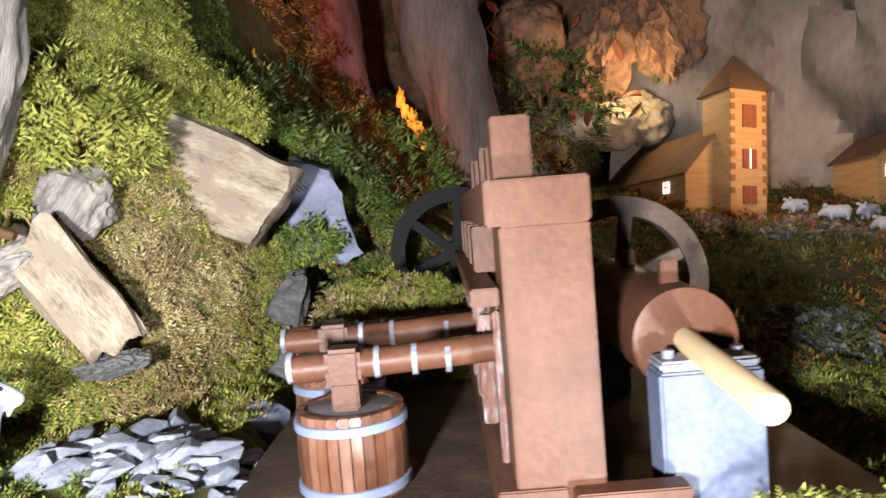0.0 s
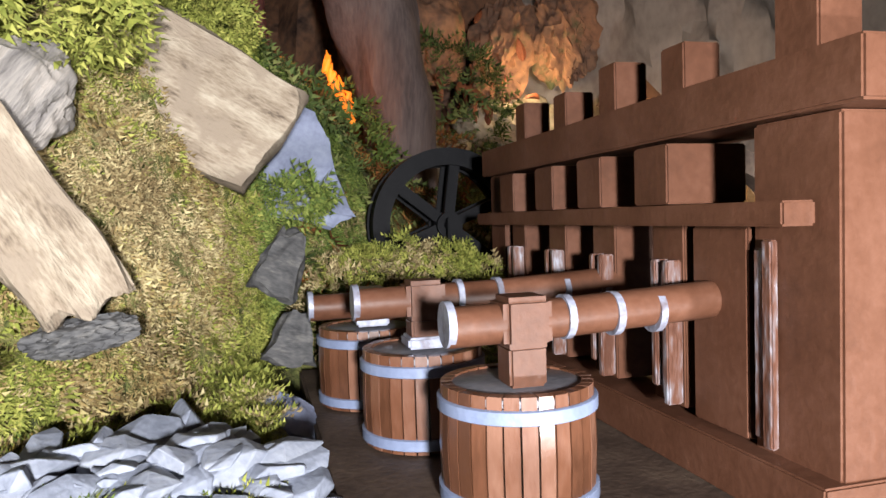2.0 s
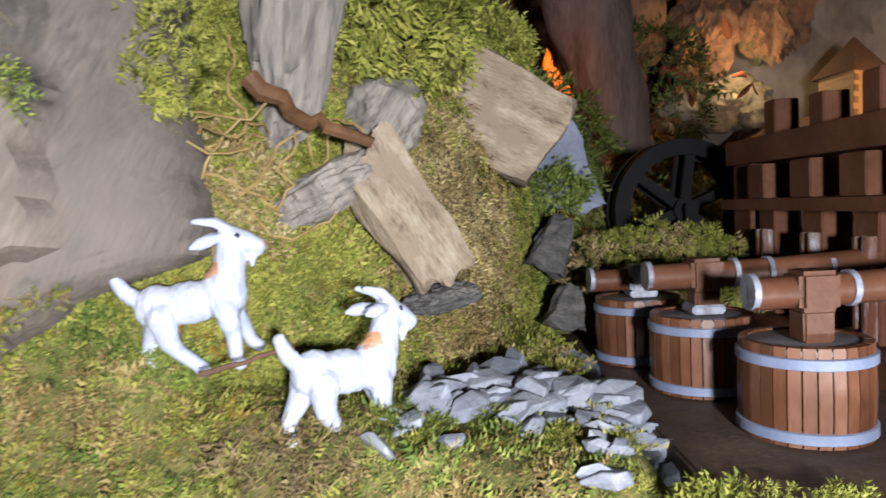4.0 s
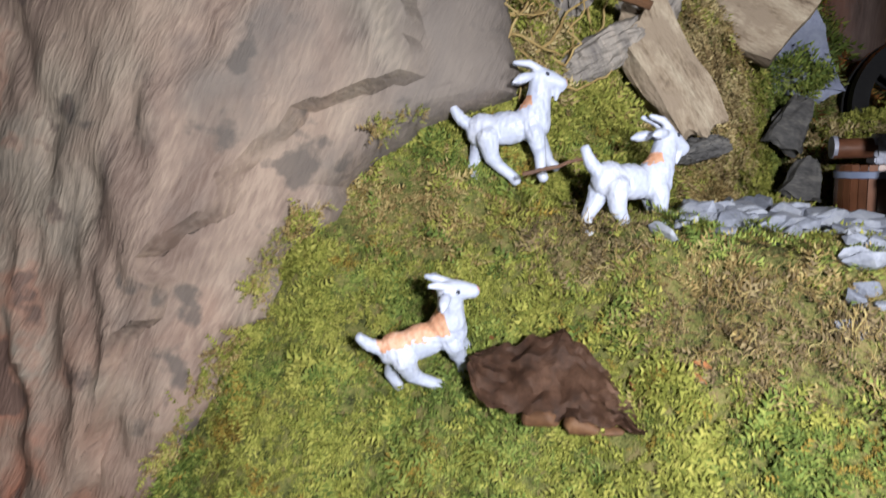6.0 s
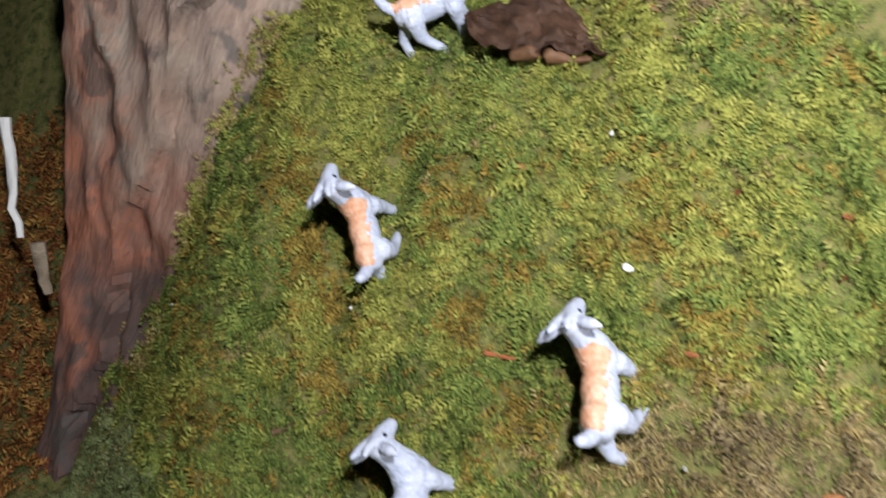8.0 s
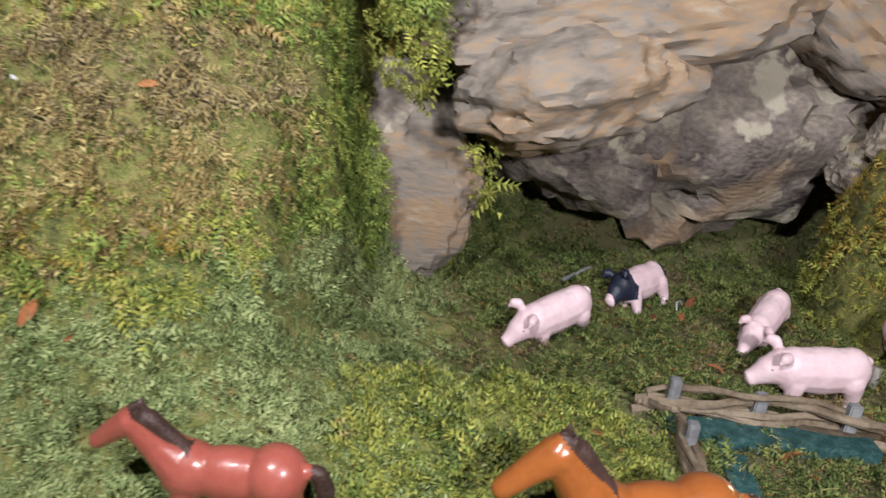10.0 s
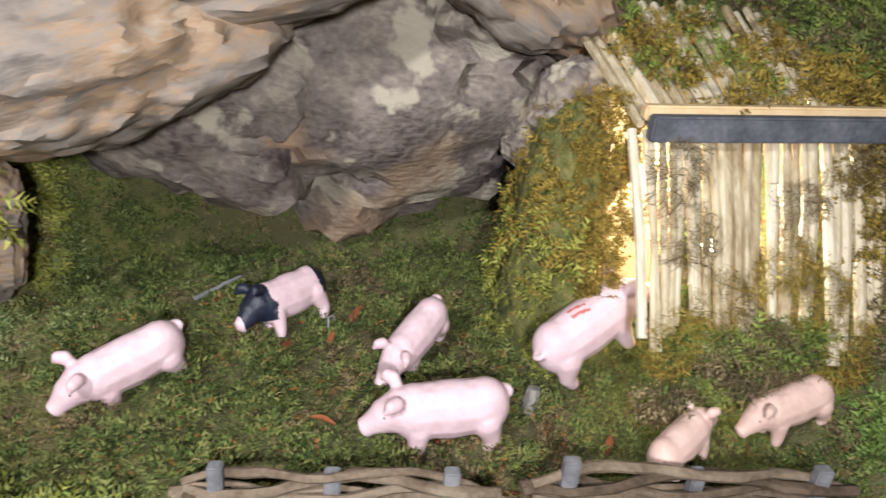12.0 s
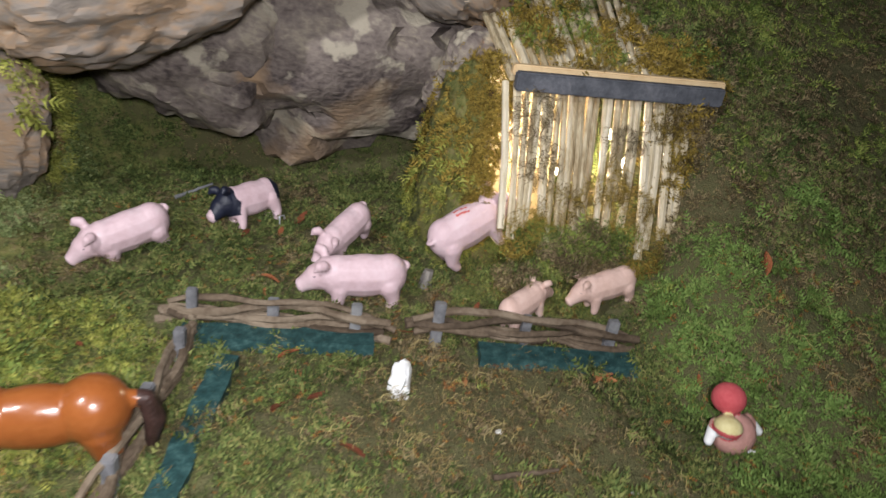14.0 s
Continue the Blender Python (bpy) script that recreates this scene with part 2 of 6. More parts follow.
CHIP = mat("white_chip", [(0.62, 0.62, 0.62), (0.75, 0.75, 0.75)], 80, 0.7, 0.3, 300)
ROOT = mat("yellow_brown_root", [(0.14, 0.09, 0.03), (0.30, 0.21, 0.08), (0.38, 0.30, 0.13)], 60, 0.75, 0.5, 300)
PLY = mat("warm_plywood", [(0.40, 0.22, 0.09), (0.52, 0.31, 0.14), (0.58, 0.38, 0.19)], 20, 0.6, 0.2, 200, (1, 1, 8))
ROOFWOOD = mat("brown_roof_board", [(0.14, 0.075, 0.045), (0.22, 0.13, 0.085)], 25, 0.7, 0.3, 200)
SHUTTER = mat("red_brown_shutter", [(0.22, 0.06, 0.035), (0.30, 0.09, 0.055)], 40, 0.6, 0.2, 200)
QUOIN = mat("scorched_brown_quoin", [(0.24, 0.11, 0.04), (0.33, 0.17, 0.07)], 40, 0.7, 0.2, 200)
PAPER = mat("rock_print_paper", [(0.27, 0.20, 0.16), (0.48, 0.39, 0.32), (0.62, 0.53, 0.44)], 5, 0.7, 0.4, 60, (1, 1, 0.5), depth=0.006)
CAVE = mat("painted_cave_rock", [(0.05, 0.03, 0.025), (0.20, 0.11, 0.07), (0.36, 0.18, 0.10), (0.10, 0.11, 0.05)], 8, 0.85, 0.9, 60, contrast=(0.34, 0.68), depth=0.01)
TRUNKMAT = mat("grey_brown_trunk", [(0.06, 0.045, 0.04), (0.14, 0.10, 0.09), (0.20, 0.15, 0.13)], 12, 0.9, 0.8, 90, (3, 3, 0.6), depth=0.006)
# the trunk colour again, with the cave's red light mixed into it
REDTRUNK = mat("red_lit_trunk_colour", [(0.10, 0.04, 0.04), (0.24, 0.09, 0.085), (0.30, 0.16, 0.14)], 12, 0.9, 0.8, 90, (3, 3, 0.6), depth=0.006)
# cave rock in a lit version: the lamplight is in the pale colour
LITROCK = mat("lamplit_rock_colour", [(0.20, 0.16, 0.11), (0.42, 0.35, 0.25), (0.58, 0.50, 0.38)], 20, 0.85, 0.8, 120, depth=0.006)
FELT_RED = mat("red_felt", [(0.40, 0.05, 0.06), (0.52, 0.10, 0.11)], 90, 0.9, 0.4, 500)
FELT_PINK = mat("dusty_pink_cloth", [(0.40, 0.20, 0.17), (0.50, 0.28, 0.24)], 90, 0.9, 0.4, 500)
STRAW = mat("straw_yellow", [(0.50, 0.42, 0.18), (0.65, 0.58, 0.32)], 90, 0.9, 0.4, 500)
STEEL = mat("bright_steel_wire", [(0.55, 0.57, 0.62), (0.7, 0.72, 0.76)], 90, 0.3, 0.0, 500, metal=0.9)
FLAME = glow("orange_fire", (1.0, 0.25, 0.02), 0.6)
BULB = glow("warm_bulb", (1.0, 0.86, 0.6), 25)
PANE_GLOW = glow("lit_window", (1.0, 0.85, 0.65), 2.0)


# ---- builders ----
def mesh_of(name, bm, smooth=True):
    me = bpy.data.meshes.new(name)
    bm.to_mesh(me)
    bm.free()
    if smooth:
        me.shade_smooth()
        me.set_sharp_from_angle(angle=radians(38))
    return me


def link(name, me, material, parent=None, m=None, label="", category="", group="", kind=""):
    ob = new(name, me)
    if material and not me.materials:
        me.materials.append(material)
    ob.parent = parent
    if m is not None:
        ob.matrix_basis = m
    return tagged(ob, label, category, group, kind)


def part(name, bm, material, parent, label=""):
    return link(name, mesh_of(name, bm), material, parent, label=label)


def thing(name, bm, material, m=None, label="", category="", group="", kind=""):
    return link(name, mesh_of(name, bm), material, None, m, label, category, group, kind)


def holder(name, m, label, category, group="", kind=""):
    ob = new(name)
    ob.empty_display_size = 0.01
    ob.matrix_basis = m
    return tagged(ob, label, category, group, kind)


def box(x0, x1, y0, y1, z0, z1, bevel=0.0007, bm=None, m=None):
    bm = bm or bmesh.new()
    t = Matrix.Translation(((x0 + x1) / 2, (y0 + y1) / 2, (z0 + z1) / 2)) @ Matrix.Diagonal((x1 - x0, y1 - y0, z1 - z0, 1))
    g = bmesh.ops.create_cube(bm, size=1, matrix=(m or Matrix()) @ t)
    if bevel:
        es = list({e for v in g["verts"] for e in v.link_edges})
        bmesh.ops.bevel(bm, geom=es, offset=bevel, segments=2, affect="EDGES")
    return bm


def tube(points, radii, seg=10, bm=None, wobble=0.0):
    """A tapered round limb through points."""
    bm = bm or bmesh.new()
    pts = [Vector(p) for p in points]
    rings = []
    side = None
    for i, p in enumerate(pts):
        d = (pts[min(i + 1, len(pts) - 1)] - pts[max(i - 1, 0)]).normalized()
        if side is None:
            side = d.orthogonal().normalized()
        side = (side - d * side.dot(d)).normalized()
        up = d.cross(side)
        ring = []
        for k in range(seg):
            a = 2 * math.pi * k / seg
            r = radii[i] * (1 + wobble * noise.noise(p * 90 + Vector((math.cos(a), math.sin(a), 0)) * 1.5))
            ring.append(bm.verts.new(p + (side * math.cos(a) + up * math.sin(a)) * r))
        rings.append(ring)
    for a, b in zip(rings, rings[1:]):
        for k in range(seg):
            bm.faces.new((a[k], a[(k + 1) % seg], b[(k + 1) % seg], b[k]))
    bm.faces.new(list(reversed(rings[0])))
    bm.faces.new(rings[-1])
    return bm


def ball(at, r, bm, squash=(1, 1, 1), sub=3):
    g = bmesh.ops.create_icosphere(bm, subdivisions=sub, radius=1, matrix=Matrix.Translation(at) @ Matrix.Diagonal((r * squash[0], r * squash[1], r * squash[2], 1)))
    return g["verts"]


def limb(bm, *pr):
    """A chain of balls and cones: ((x, y, z), r), ..."""
    for p, r in pr:
        ball(p, r, bm, sub=2)
    for (a, ra), (b, rb) in zip(pr, pr[1:]):
        tube([a, b], [ra, rb], 12, bm)


def boulder(name, size, seed, rough=0.22, freq=2.2, sub=5, ridged=0.08, flat=()):
    """A rock of given half sizes: a sphere pushed about by two scales of noise and cut by planes."""
    bm = bmesh.new()
    bmesh.ops.create_icosphere(bm, subdivisions=sub, radius=1)
    off = Vector((seed * 3.7, seed * 1.9, seed * 5.3))
    for v in bm.verts:
        p = v.co.copy()
        k = 1 + rough * noise.fractal(p * freq * 0.6 + off, 1.0, 2.0, 3) + ridged * (noise.ridged_multi_fractal(p * freq * 1.6 + off, 1.0, 2.1, 4, 1.0, 2.0) - 1.0)
        p *= k
        for n, d in flat:
            n = Vector(n).normalized()
            o = p.dot(n) - d
            if o > 0:
                p -= n * o * 0.85
        v.co = Vector((p.x * size[0], p.y * size[1], p.z * size[2]))
    return mesh_of(name, bm)


def shard(name, size, seed, n=14):
    """An angular stone chip."""
    rnd = random.Random(seed)
    bm = bmesh.new()
    for _ in range(n):
        d = Vector((rnd.gauss(0, 1), rnd.gauss(0, 1), rnd.gauss(0, 1))).normalized()
        bm.verts.new((d.x * size[0], d.y * size[1], d.z * size[2]))
    bmesh.ops.convex_hull(bm, input=bm.verts)
    for v in [v for v in bm.verts if not v.link_faces]:
        bm.verts.remove(v)
    bmesh.ops.bevel(bm, geom=list(bm.edges), offset=min(size) * 0.05, segments=1, affect="EDGES")
    return mesh_of(name, bm, False)


def cast(name, bm, voxel, smooth=4):
    """Melts overlapping limbs into one cast figure."""
    me = bpy.data.meshes.new(name)
    bm.to_mesh(me)
    bm.free()
    ob = new(name, me)
    md = ob.modifiers.new("melt", "REMESH")
    md.mode, md.voxel_size = "VOXEL", voxel
    sm = ob.modifiers.new("soften", "SMOOTH")
    sm.factor, sm.iterations = 0.5, smooth
    dg = bpy.context.evaluated_depsgraph_get()
    out = bpy.data.meshes.new_from_object(ob.evaluated_get(dg))
    out.name = name
    bpy.data.objects.remove(ob)
    bpy.data.meshes.remove(me)
    out.shade_smooth()
    return out


def paint(me, materials, choose):
    me.materials.clear()
    for m in materials:
        me.materials.append(m)
    for p in me.polygons:
        p.material_index = choose(p.center)
    return me


def stand(at, fwd, up, s=1.0):
    """The pose of a figure at a foot point, with its nose and its back's way."""
    f, u = Vector(fwd).normalized(), Vector(up)
    l = u.cross(f).normalized()
    u = f.cross(l)
    m = Matrix((f, l, u)).transposed().to_4x4()
    return Matrix.Translation(at) @ m @ Matrix.Diagonal((s, s, s, 1))


# ---- the ground ----
FLOOR = -0.028
BANK_X = (-0.9, -0.575, -0.5, -0.45, -0.4, -0.35, -0.2, -0.1, -0.055, -0.015, 0.035, 0.10, 0.6, 2.0)
BANK_Y = (0.26, 0.215, 0.185, 0.135, 0.118, 0.130, 0.10, 0.088, 0.118, 0.262, 0.37, 0.43, 0.45, 0.45)
HILL_X = (-0.9, -0.35, -0.30, -0.227, -0.18, -0.154, -0.11, -0.05, 0.02, 0.1, 2.0)
HILL_Y = (0.29, 0.315, 0.335, 0.39, 0.432, 0.485, 0.565, 0.65, 0.77, 0.9, 0.9)


def step(u):
    u = np.clip(u, 0, 1)
    return u * u * (3 - 2 * u)


def bumps(x, y, f, seed=0.0):
    """Smooth bumps from a few crossing waves."""
    r = 0
    for k, (a, b, c) in enumerate(((1.0, 0.3, 0.7), (-0.5, 1.1, 2.1), (0.8, -0.9, 4.0), (1.7, 1.2, 1.3), (-1.4, 1.9, 5.1))):
        r = r + np.sin(f * (a * x + b * y) + c + seed * (k + 1)) / (1 + 0.5 * k)
    return r / 3


def soft_min(a, b, k):
    h = np.clip(0.5 + 0.5 * (b - a) / k, 0, 1)
    return b * (1 - h) + a * h - k * h * (1 - h)


def terrace(x, y):
    z = 0.395 + 0.10 * np.clip(y - 0.3, 0, 0.3) + 0.30 * np.clip(y - 0.62, 0, 2) + 0.006 * bumps(x, y, 38)
    z = z - 0.020 * step((x + 0.112) / 0.02) * step((0.60 - y) / 0.04)
    hill = (y - np.interp(x, HILL_X, HILL_Y)) * 2.6 + 0.02 * bumps(x, y, 30, 1)
    top = np.interp(x, (-0.9, -0.26, -0.20, -0.15, -0.09, -0.04, 0.2), (0.44, 0.38, 0.27, 0.225, 0.185, 0.12, 0.0))
    return z + soft_min(np.maximum(hill, 0), top, 0.05)


def height(x, y):
    x, y = np.asarray(x, float), np.asarray(y, float)
    base = FLOOR + 0.006 * bumps(x, y, 32) + 0.003 * bumps(x, y, 90, 2) + 0.0014 * bumps(x, y, 260, 6)
    base = base + step((x - 0.40) / 0.09) * np.clip(y - 0.06, 0, 0.4) * 0.65
    base = base + 0.035 * np.exp(-((x - 0.05) / 0.06) ** 2 - ((y - 0.13) / 0.055) ** 2)
    base = base + 0.04 * step((0.03 - x) / 0.1) * step((y - 0.02) / 0.1)
    ramp = FLOOR + (y - np.interp(x + 0.012 * bumps(x, y, 60, 9), BANK_X, BANK_Y)) * np.interp(x, (-0.5, 0.03, 0.1), (2.15, 2.15, 3.5)) + 0.014 * bumps(x, y, 30, 3) + 0.006 * bumps(x, y, 75, 4) + 0.006 * bumps(x, y, 190, 7)
    up = soft_min(ramp, terrace(x, y), 0.03)
    return -soft_min(-base, -up, 0.03)


def sheet(name, xs, ys, zf, material, label):
    X, Y = np.meshgrid(xs, ys)
    Z = zf(X, Y)
    v = np.stack([X, Y, Z], -1).reshape(-1, 3)
    n, k = len(ys), len(xs)
    i = np.arange((n - 1) * k).reshape(n - 1, k)[:, :-1].ravel()
    me = bpy.data.meshes.new(name)
    me.from_pydata(v.tolist(), [], np.stack([i, i + 1, i + k + 1, i + k], 1).tolist())
    me.shade_smooth()
    return link(name, me, material, label=label, kind="structure", category="ground")


GX = np.concatenate([np.linspace(-6, -0.8, 14), np.arange(-0.76, 0.75, 0.006), np.linspace(0.8, 6, 30)])
GY = np.concatenate([np.linspace(-5, -0.22, 14), np.arange(-0.2, 0.75, 0.005), np.linspace(0.77, 2.0, 60), np.linspace(2.2, 6, 8)])
sheet("ground", GX, GY, height, SOIL, "mossy earth of the model landscape")


# overhanging shelf that carries the mill above the pig pen
def shelf():
    bm = bmesh.new()
    nx, ny = 60, 22
    grid = []
    for j in range(ny):
        row = []
        for i in range(nx):
            x = 0.0 + 0.75 * i / (nx - 1)
            front = 0.265 + 0.03 * math.sin(9 * x) + 0.10 * max(0.0, x - 0.3)
            y = front + (0.60 - front) * j / (ny - 1)
            z = float(terrace(x, y)) + 0.004 - 0.03 * max(0.0, 1 - j / 3) ** 2
            row.append(bm.verts.new((x, y, z)))
        grid.append(row)
    for a, b in zip(grid, grid[1:]):
        for i in range(nx - 1):
            bm.faces.new((a[i], a[i + 1], b[i + 1], b[i]))
    bmesh.ops.solidify(bm, geom=list(bm.faces), thickness=0.09)
    for v in bm.verts:
        v.co += 0.006 * noise.noise_vector(v.co * 40)
    return thing("ledge", bm, SOIL, None, "mossy overhanging ledge above the pig pen", "ledge", kind="structure")


shelf()

# ---- the room ----
ROOMWALL = mat("dull_room_wall", [(0.16, 0.15, 0.14), (0.22, 0.21, 0.20)], 2, 0.9, 0.2, 20)
thing("wall_south", box(-6, 6, -5.1, -5.0, -1, 2.7, 0), ROOMWALL, None, "plain dull room wall", "wall", kind="structure")
thing("wall_north", box(-6, 6, 5.0, 5.1, -1, 2.7, 0), ROOMWALL, None, "plain dull room wall", "wall", kind="structure")
thing("wall_west", box(-6.1, -6, -5, 5, -1, 2.7, 0), ROOMWALL, None, "plain dull room wall", "wall", kind="structure")
thing("wall_east", box(6, 6.1, -5, 5, -1, 2.7, 0), ROOMWALL, None, "plain dull room wall", "wall", kind="structure")
thing("ceiling", box(-6, 6, -5, 5, 2.7, 2.8, 0), ROOMWALL, None, "plain dull room ceiling", "ceiling", kind="structure")


def drape(name, x0, x1, y, z0, z1, material, fold, seed, label, lean=0.0, nx=90, nz=60):
    bm = bmesh.new()
    rows = []
    for j in range(nz):
        z = z0 + (z1 - z0) * j / (nz - 1)
        row = []
        for i in range(nx):
            x = x0 + (x1 - x0) * i / (nx - 1)
            p = Vector((x * 3 + seed, z * 1.6, seed))
            d = fold * (noise.ridged_multi_fractal(p, 1.0, 2.1, 4, 1.0, 2.0) - 1) + fold * 0.7 * noise.noise(Vector((x * 9 + z * 3, z * 2.2, seed)))
            row.append(bm.verts.new((x, y - d + lean * (z - z0), z)))
        rows.append(row)
    for a, b in zip(rows, rows[1:]):
        for i in range(nx - 1):
            bm.faces.new((a[i], a[i + 1], b[i + 1], b[i]))
    return thing(name, bm, material, None, label, "backdrop", kind="structure")


drape("backdrop_paper", 0.40, 3.2, 1.62, 0.45, 2.2, PAPER, 0.10, 3.0, "crumpled rock-print paper hung behind the village")
drape("backdrop_cave", -3.0, 0.62, 1.75, 0.3, 2.2, CAVE, 0.16, 7.0, "painted cave wall behind the model")


# ---- rocks of the cliff and the hillside ----
def cliff_slab():
    """A tall painted slab with a ragged lower edge that runs down to the meadow."""
    bm = bmesh.new()
    zs = (-0.06, 0.05, 0.15, 0.24, 0.37, 0.44, 0.465, 0.50, 0.56, 0.85)
    xr = (-0.515, -0.50, -0.485, -0.45, -0.402, -0.355, -0.292, -0.305, -0.318, -0.33)
    nu, nv = 70, 150
    rows = []
    for j in range(nv):
        z = -0.06 + 0.91 * j / (nv - 1)
        ledge = 0.042 + 0.016 * noise.noise(Vector((z * 14, 7, 2))) + 0.003 * noise.noise(Vector((z * 70, 3, 2)))
        right = float(np.interp(z, zs, xr)) + 0.008 * noise.noise(Vector((z * 40, 2, 1))) + 0.005 * noise.noise(Vector((z * 110, 5, 1)))
        left = -0.575 + 0.008 * noise.noise(Vector((z * 30, 9, 4))) + min(0.0, 0.42 - z) * 0.9
        row = []
        for i in range(nu):
            u = i / (nu - 1)
            x = left + (right - left) * u
            y = 0.238 + (x + 0.45) * (0.5 if x > -0.45 else -0.12) - 0.02 * max(0.0, z - 0.5) - 0.30 * max(0.0, 0.15 - z)
            y += 0.015 * min(1.0, max(0.0, (x - (right - ledge)) / 0.002))
            p = Vector((x * 1.6 + z * 0.35, z * 0.8 - x * 0.5, 3.3))
            y -= 0.008 * (noise.ridged_multi_fractal(p * 8, 0.9, 2.2, 5, 1.0, 2.0) - 1.0) + 0.0035 * noise.noise(p * 45) + 0.0009 * noise.noise(Vector((x * 150 - z * 90, z * 40 + x * 50, 4.0)))
            fade = min(u, 1 - u) * 12
            y += 0.012 * max(0.0, 1 - fade) ** 2
            row.append(bm.verts.new((x, y, z)))
        rows.append(row)
    for a, b in zip(rows, rows[1:]):
        for i in range(nu - 1):
            bm.faces.new((a[i], a[i + 1], b[i + 1], b[i]))
    back = bmesh.ops.extrude_face_region(bm, geom=list(bm.faces))
    for v in back["geom"]:
        if isinstance(v, bmesh.types.BMVert):
            v.co.y += 0.035
    bmesh.ops.recalc_face_normals(bm, faces=bm.faces)
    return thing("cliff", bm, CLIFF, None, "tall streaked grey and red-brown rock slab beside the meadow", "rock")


cliff_slab()


def rock(name, at, size, turn, seed, material, label, category="rock", group="", **kw):
    return link(name, boulder(name, size, seed, **kw), material, None, pose(*at, *turn), label, category, group)


# hillside above the goats
rock("rock_pillar", (-0.268, 0.392, 0.64), (0.027, 0.026, 0.115), (0, 4, 10), 1, WOOD_GREY, "upright weathered grey wood stump in the moss")
rock("rock", (-0.226, 0.432, 0.548), (0.022, 0.020, 0.026), (0, 30, 20), 2, WOOD_GREY, "grey rough rock wedged in the moss")
rock("rock", (-0.252, 0.392, 0.502), (0.032, 0.014, 0.012), (10, -35, 10), 3, WOOD_GREY, "dark grey slaty rock lying in the moss", ridged=0.12)
rock("rock", (-0.189, 0.412, 0.448), (0.020, 0.012, 0.008), (0, -14, 10), 4, DARK_SLATE, "dark grey slaty rock under the pale wood slab", ridged=0.16)


def slab(name, at, half, turn, seed, material, label, rough=0.10):
    """A split block of weathered wood or slate with broken edges."""
    bm = bmesh.new()
    bmesh.ops.create_cube(bm, size=2)
    bmesh.ops.subdivide_edges(bm, edges=list(bm.edges), cuts=14, use_grid_fill=True)
    for v in bm.verts:
        p = v.co.copy()
        k = p.normalized() * max(abs(p.x), abs(p.y), abs(p.z)) * 1.18
        p = p.lerp(k, 0.30)
        o = Vector((seed, seed * 2, 0))
        p += noise.noise_vector(p * 1.1 + o) * rough * 1.8 + noise.noise_vector(Vector((p.x * 1.5, p.y * 8, p.z * 8)) + o) * rough * 0.25
        k = 1 - 0.26 * (p.z + 1) if name == "slate_slab" else 1
        v.co = Vector((p.x * half[0] * k, p.y * half[1], p.z * half[2]))
    return thing(name, bm, material, pose(*at, *turn), label, "rock")


slab("wood_slab", (-0.210, 0.406, 0.491), (0.041, 0.013, 0.018), (0, 54, 18), 5, WOOD_PALE, "split slab of pale weathered wood in the moss", 0.20)
slab("wood_block", (-0.161, 0.516, 0.576), (0.050, 0.024, 0.036), (8, 24, 10), 6, WOOD_PALE, "pale weathered wood block under a moss cap")
slab("slate_slab", (-0.118, 0.596, 0.562), (0.056, 0.014, 0.042), (-6, 2, 8), 7, SLATE, "blue-grey slate standing in the moss", 0.16)
slab("slate_slab", (-0.102, 0.450, 0.406), (0.020, 0.014, 0.005), (35, 25, 20), 8, SLATE, "flat blue-grey slate beside the barrels", 0.16)
slab("slate_slab", (-0.108, 0.534, 0.486), (0.016, 0.008, 0.020), (0, 18, 10), 9, DARK_SLATE, "grey slate chip stuck in the moss", 0.2)
slab("slate_slab", (-0.101, 0.512, 0.442), (0.015, 0.008, 0.014), (0, 10, 10), 10, DARK_SLATE, "grey slate chip stuck in the moss", 0.2)

# the rock mass over the pig pen
rock("boulder", (0.140, 0.415, 0.096), (0.095, 0.075, 0.072), (0, 14, 10), 31, ROCK, "grey-brown boulder at the back of the pen", rough=0.25)
rock("boulder", (0.216, 0.458, 0.100), (0.160, 0.118, 0.106), (0, 2, -8), 11, ROCK, "large overhanging grey-brown boulder above the pig pen", rough=0.30, ridged=0.10, flat=(((0.1, -1, 0.25), 0.86), ((0.5, -0.8, -0.4), 0.84)))
rock("boulder", (0.138, 0.330, 0.172), (0.130, 0.062, 0.036), (6, -10, 14), 12, TAN_ROCK, "long tan water-worn rock lying over the boulder", rough=0.22, ridged=0.07)
rock("boulder", (0.100, 0.304, 0.134), (0.076, 0.058, 0.040), (0, -14, 20), 13, TAN_ROCK, "rounded tan and grey rock", rough=0.2)
rock("boulder", (0.110, 0.345, 0.245), (0.066, 0.055, 0.032), (0, -30, 10), 14, WOOD_GREY, "grey weathered rock under the mill", rough=0.2)
rock("boulder", (0.300, 0.375, 0.182), (0.075, 0.055, 0.040), (0, 30, -8), 15, TAN_ROCK, "tan slanting rock beside the hut roof", rough=0.22)
rock("rock", (0.334, 0.358, 0.078), (0.026, 0.022, 0.022), (0, 15, 0), 16, ROCK, "small mottled rock beside the hut")
rock("rock", (0.332, 0.330, 0.112), (0.020, 0.018, 0.024), (0, 35, 0), 17, ROCK, "small mottled rock beside the hut")
mound = rock("moss_mound", (0.323, 0.311, 0.030), (0.019, 0.048, 0.082), (0, 3, 0), 24, SOIL, "mossy mound beside the lit hut")
rock("rock", (0.337, 0.300, 0.040), (0.010, 0.014, 0.034), (0, 5, 0), 18, ROCK, "narrow tan rock at the hut's side")
rock("rock", (0.008, 0.322, 0.040), (0.046, 0.018, 0.062), (8, 4, 0), 19, TAN_ROCK, "upright grey stone at the pen's corner", flat=(((0, -1, 0), 0.7),))
rock("rock", (-0.004, 0.335, 0.098), (0.040, 0.026, 0.034), (0, 10, 0), 20, ROCK, "grey stone at the pen's corner")
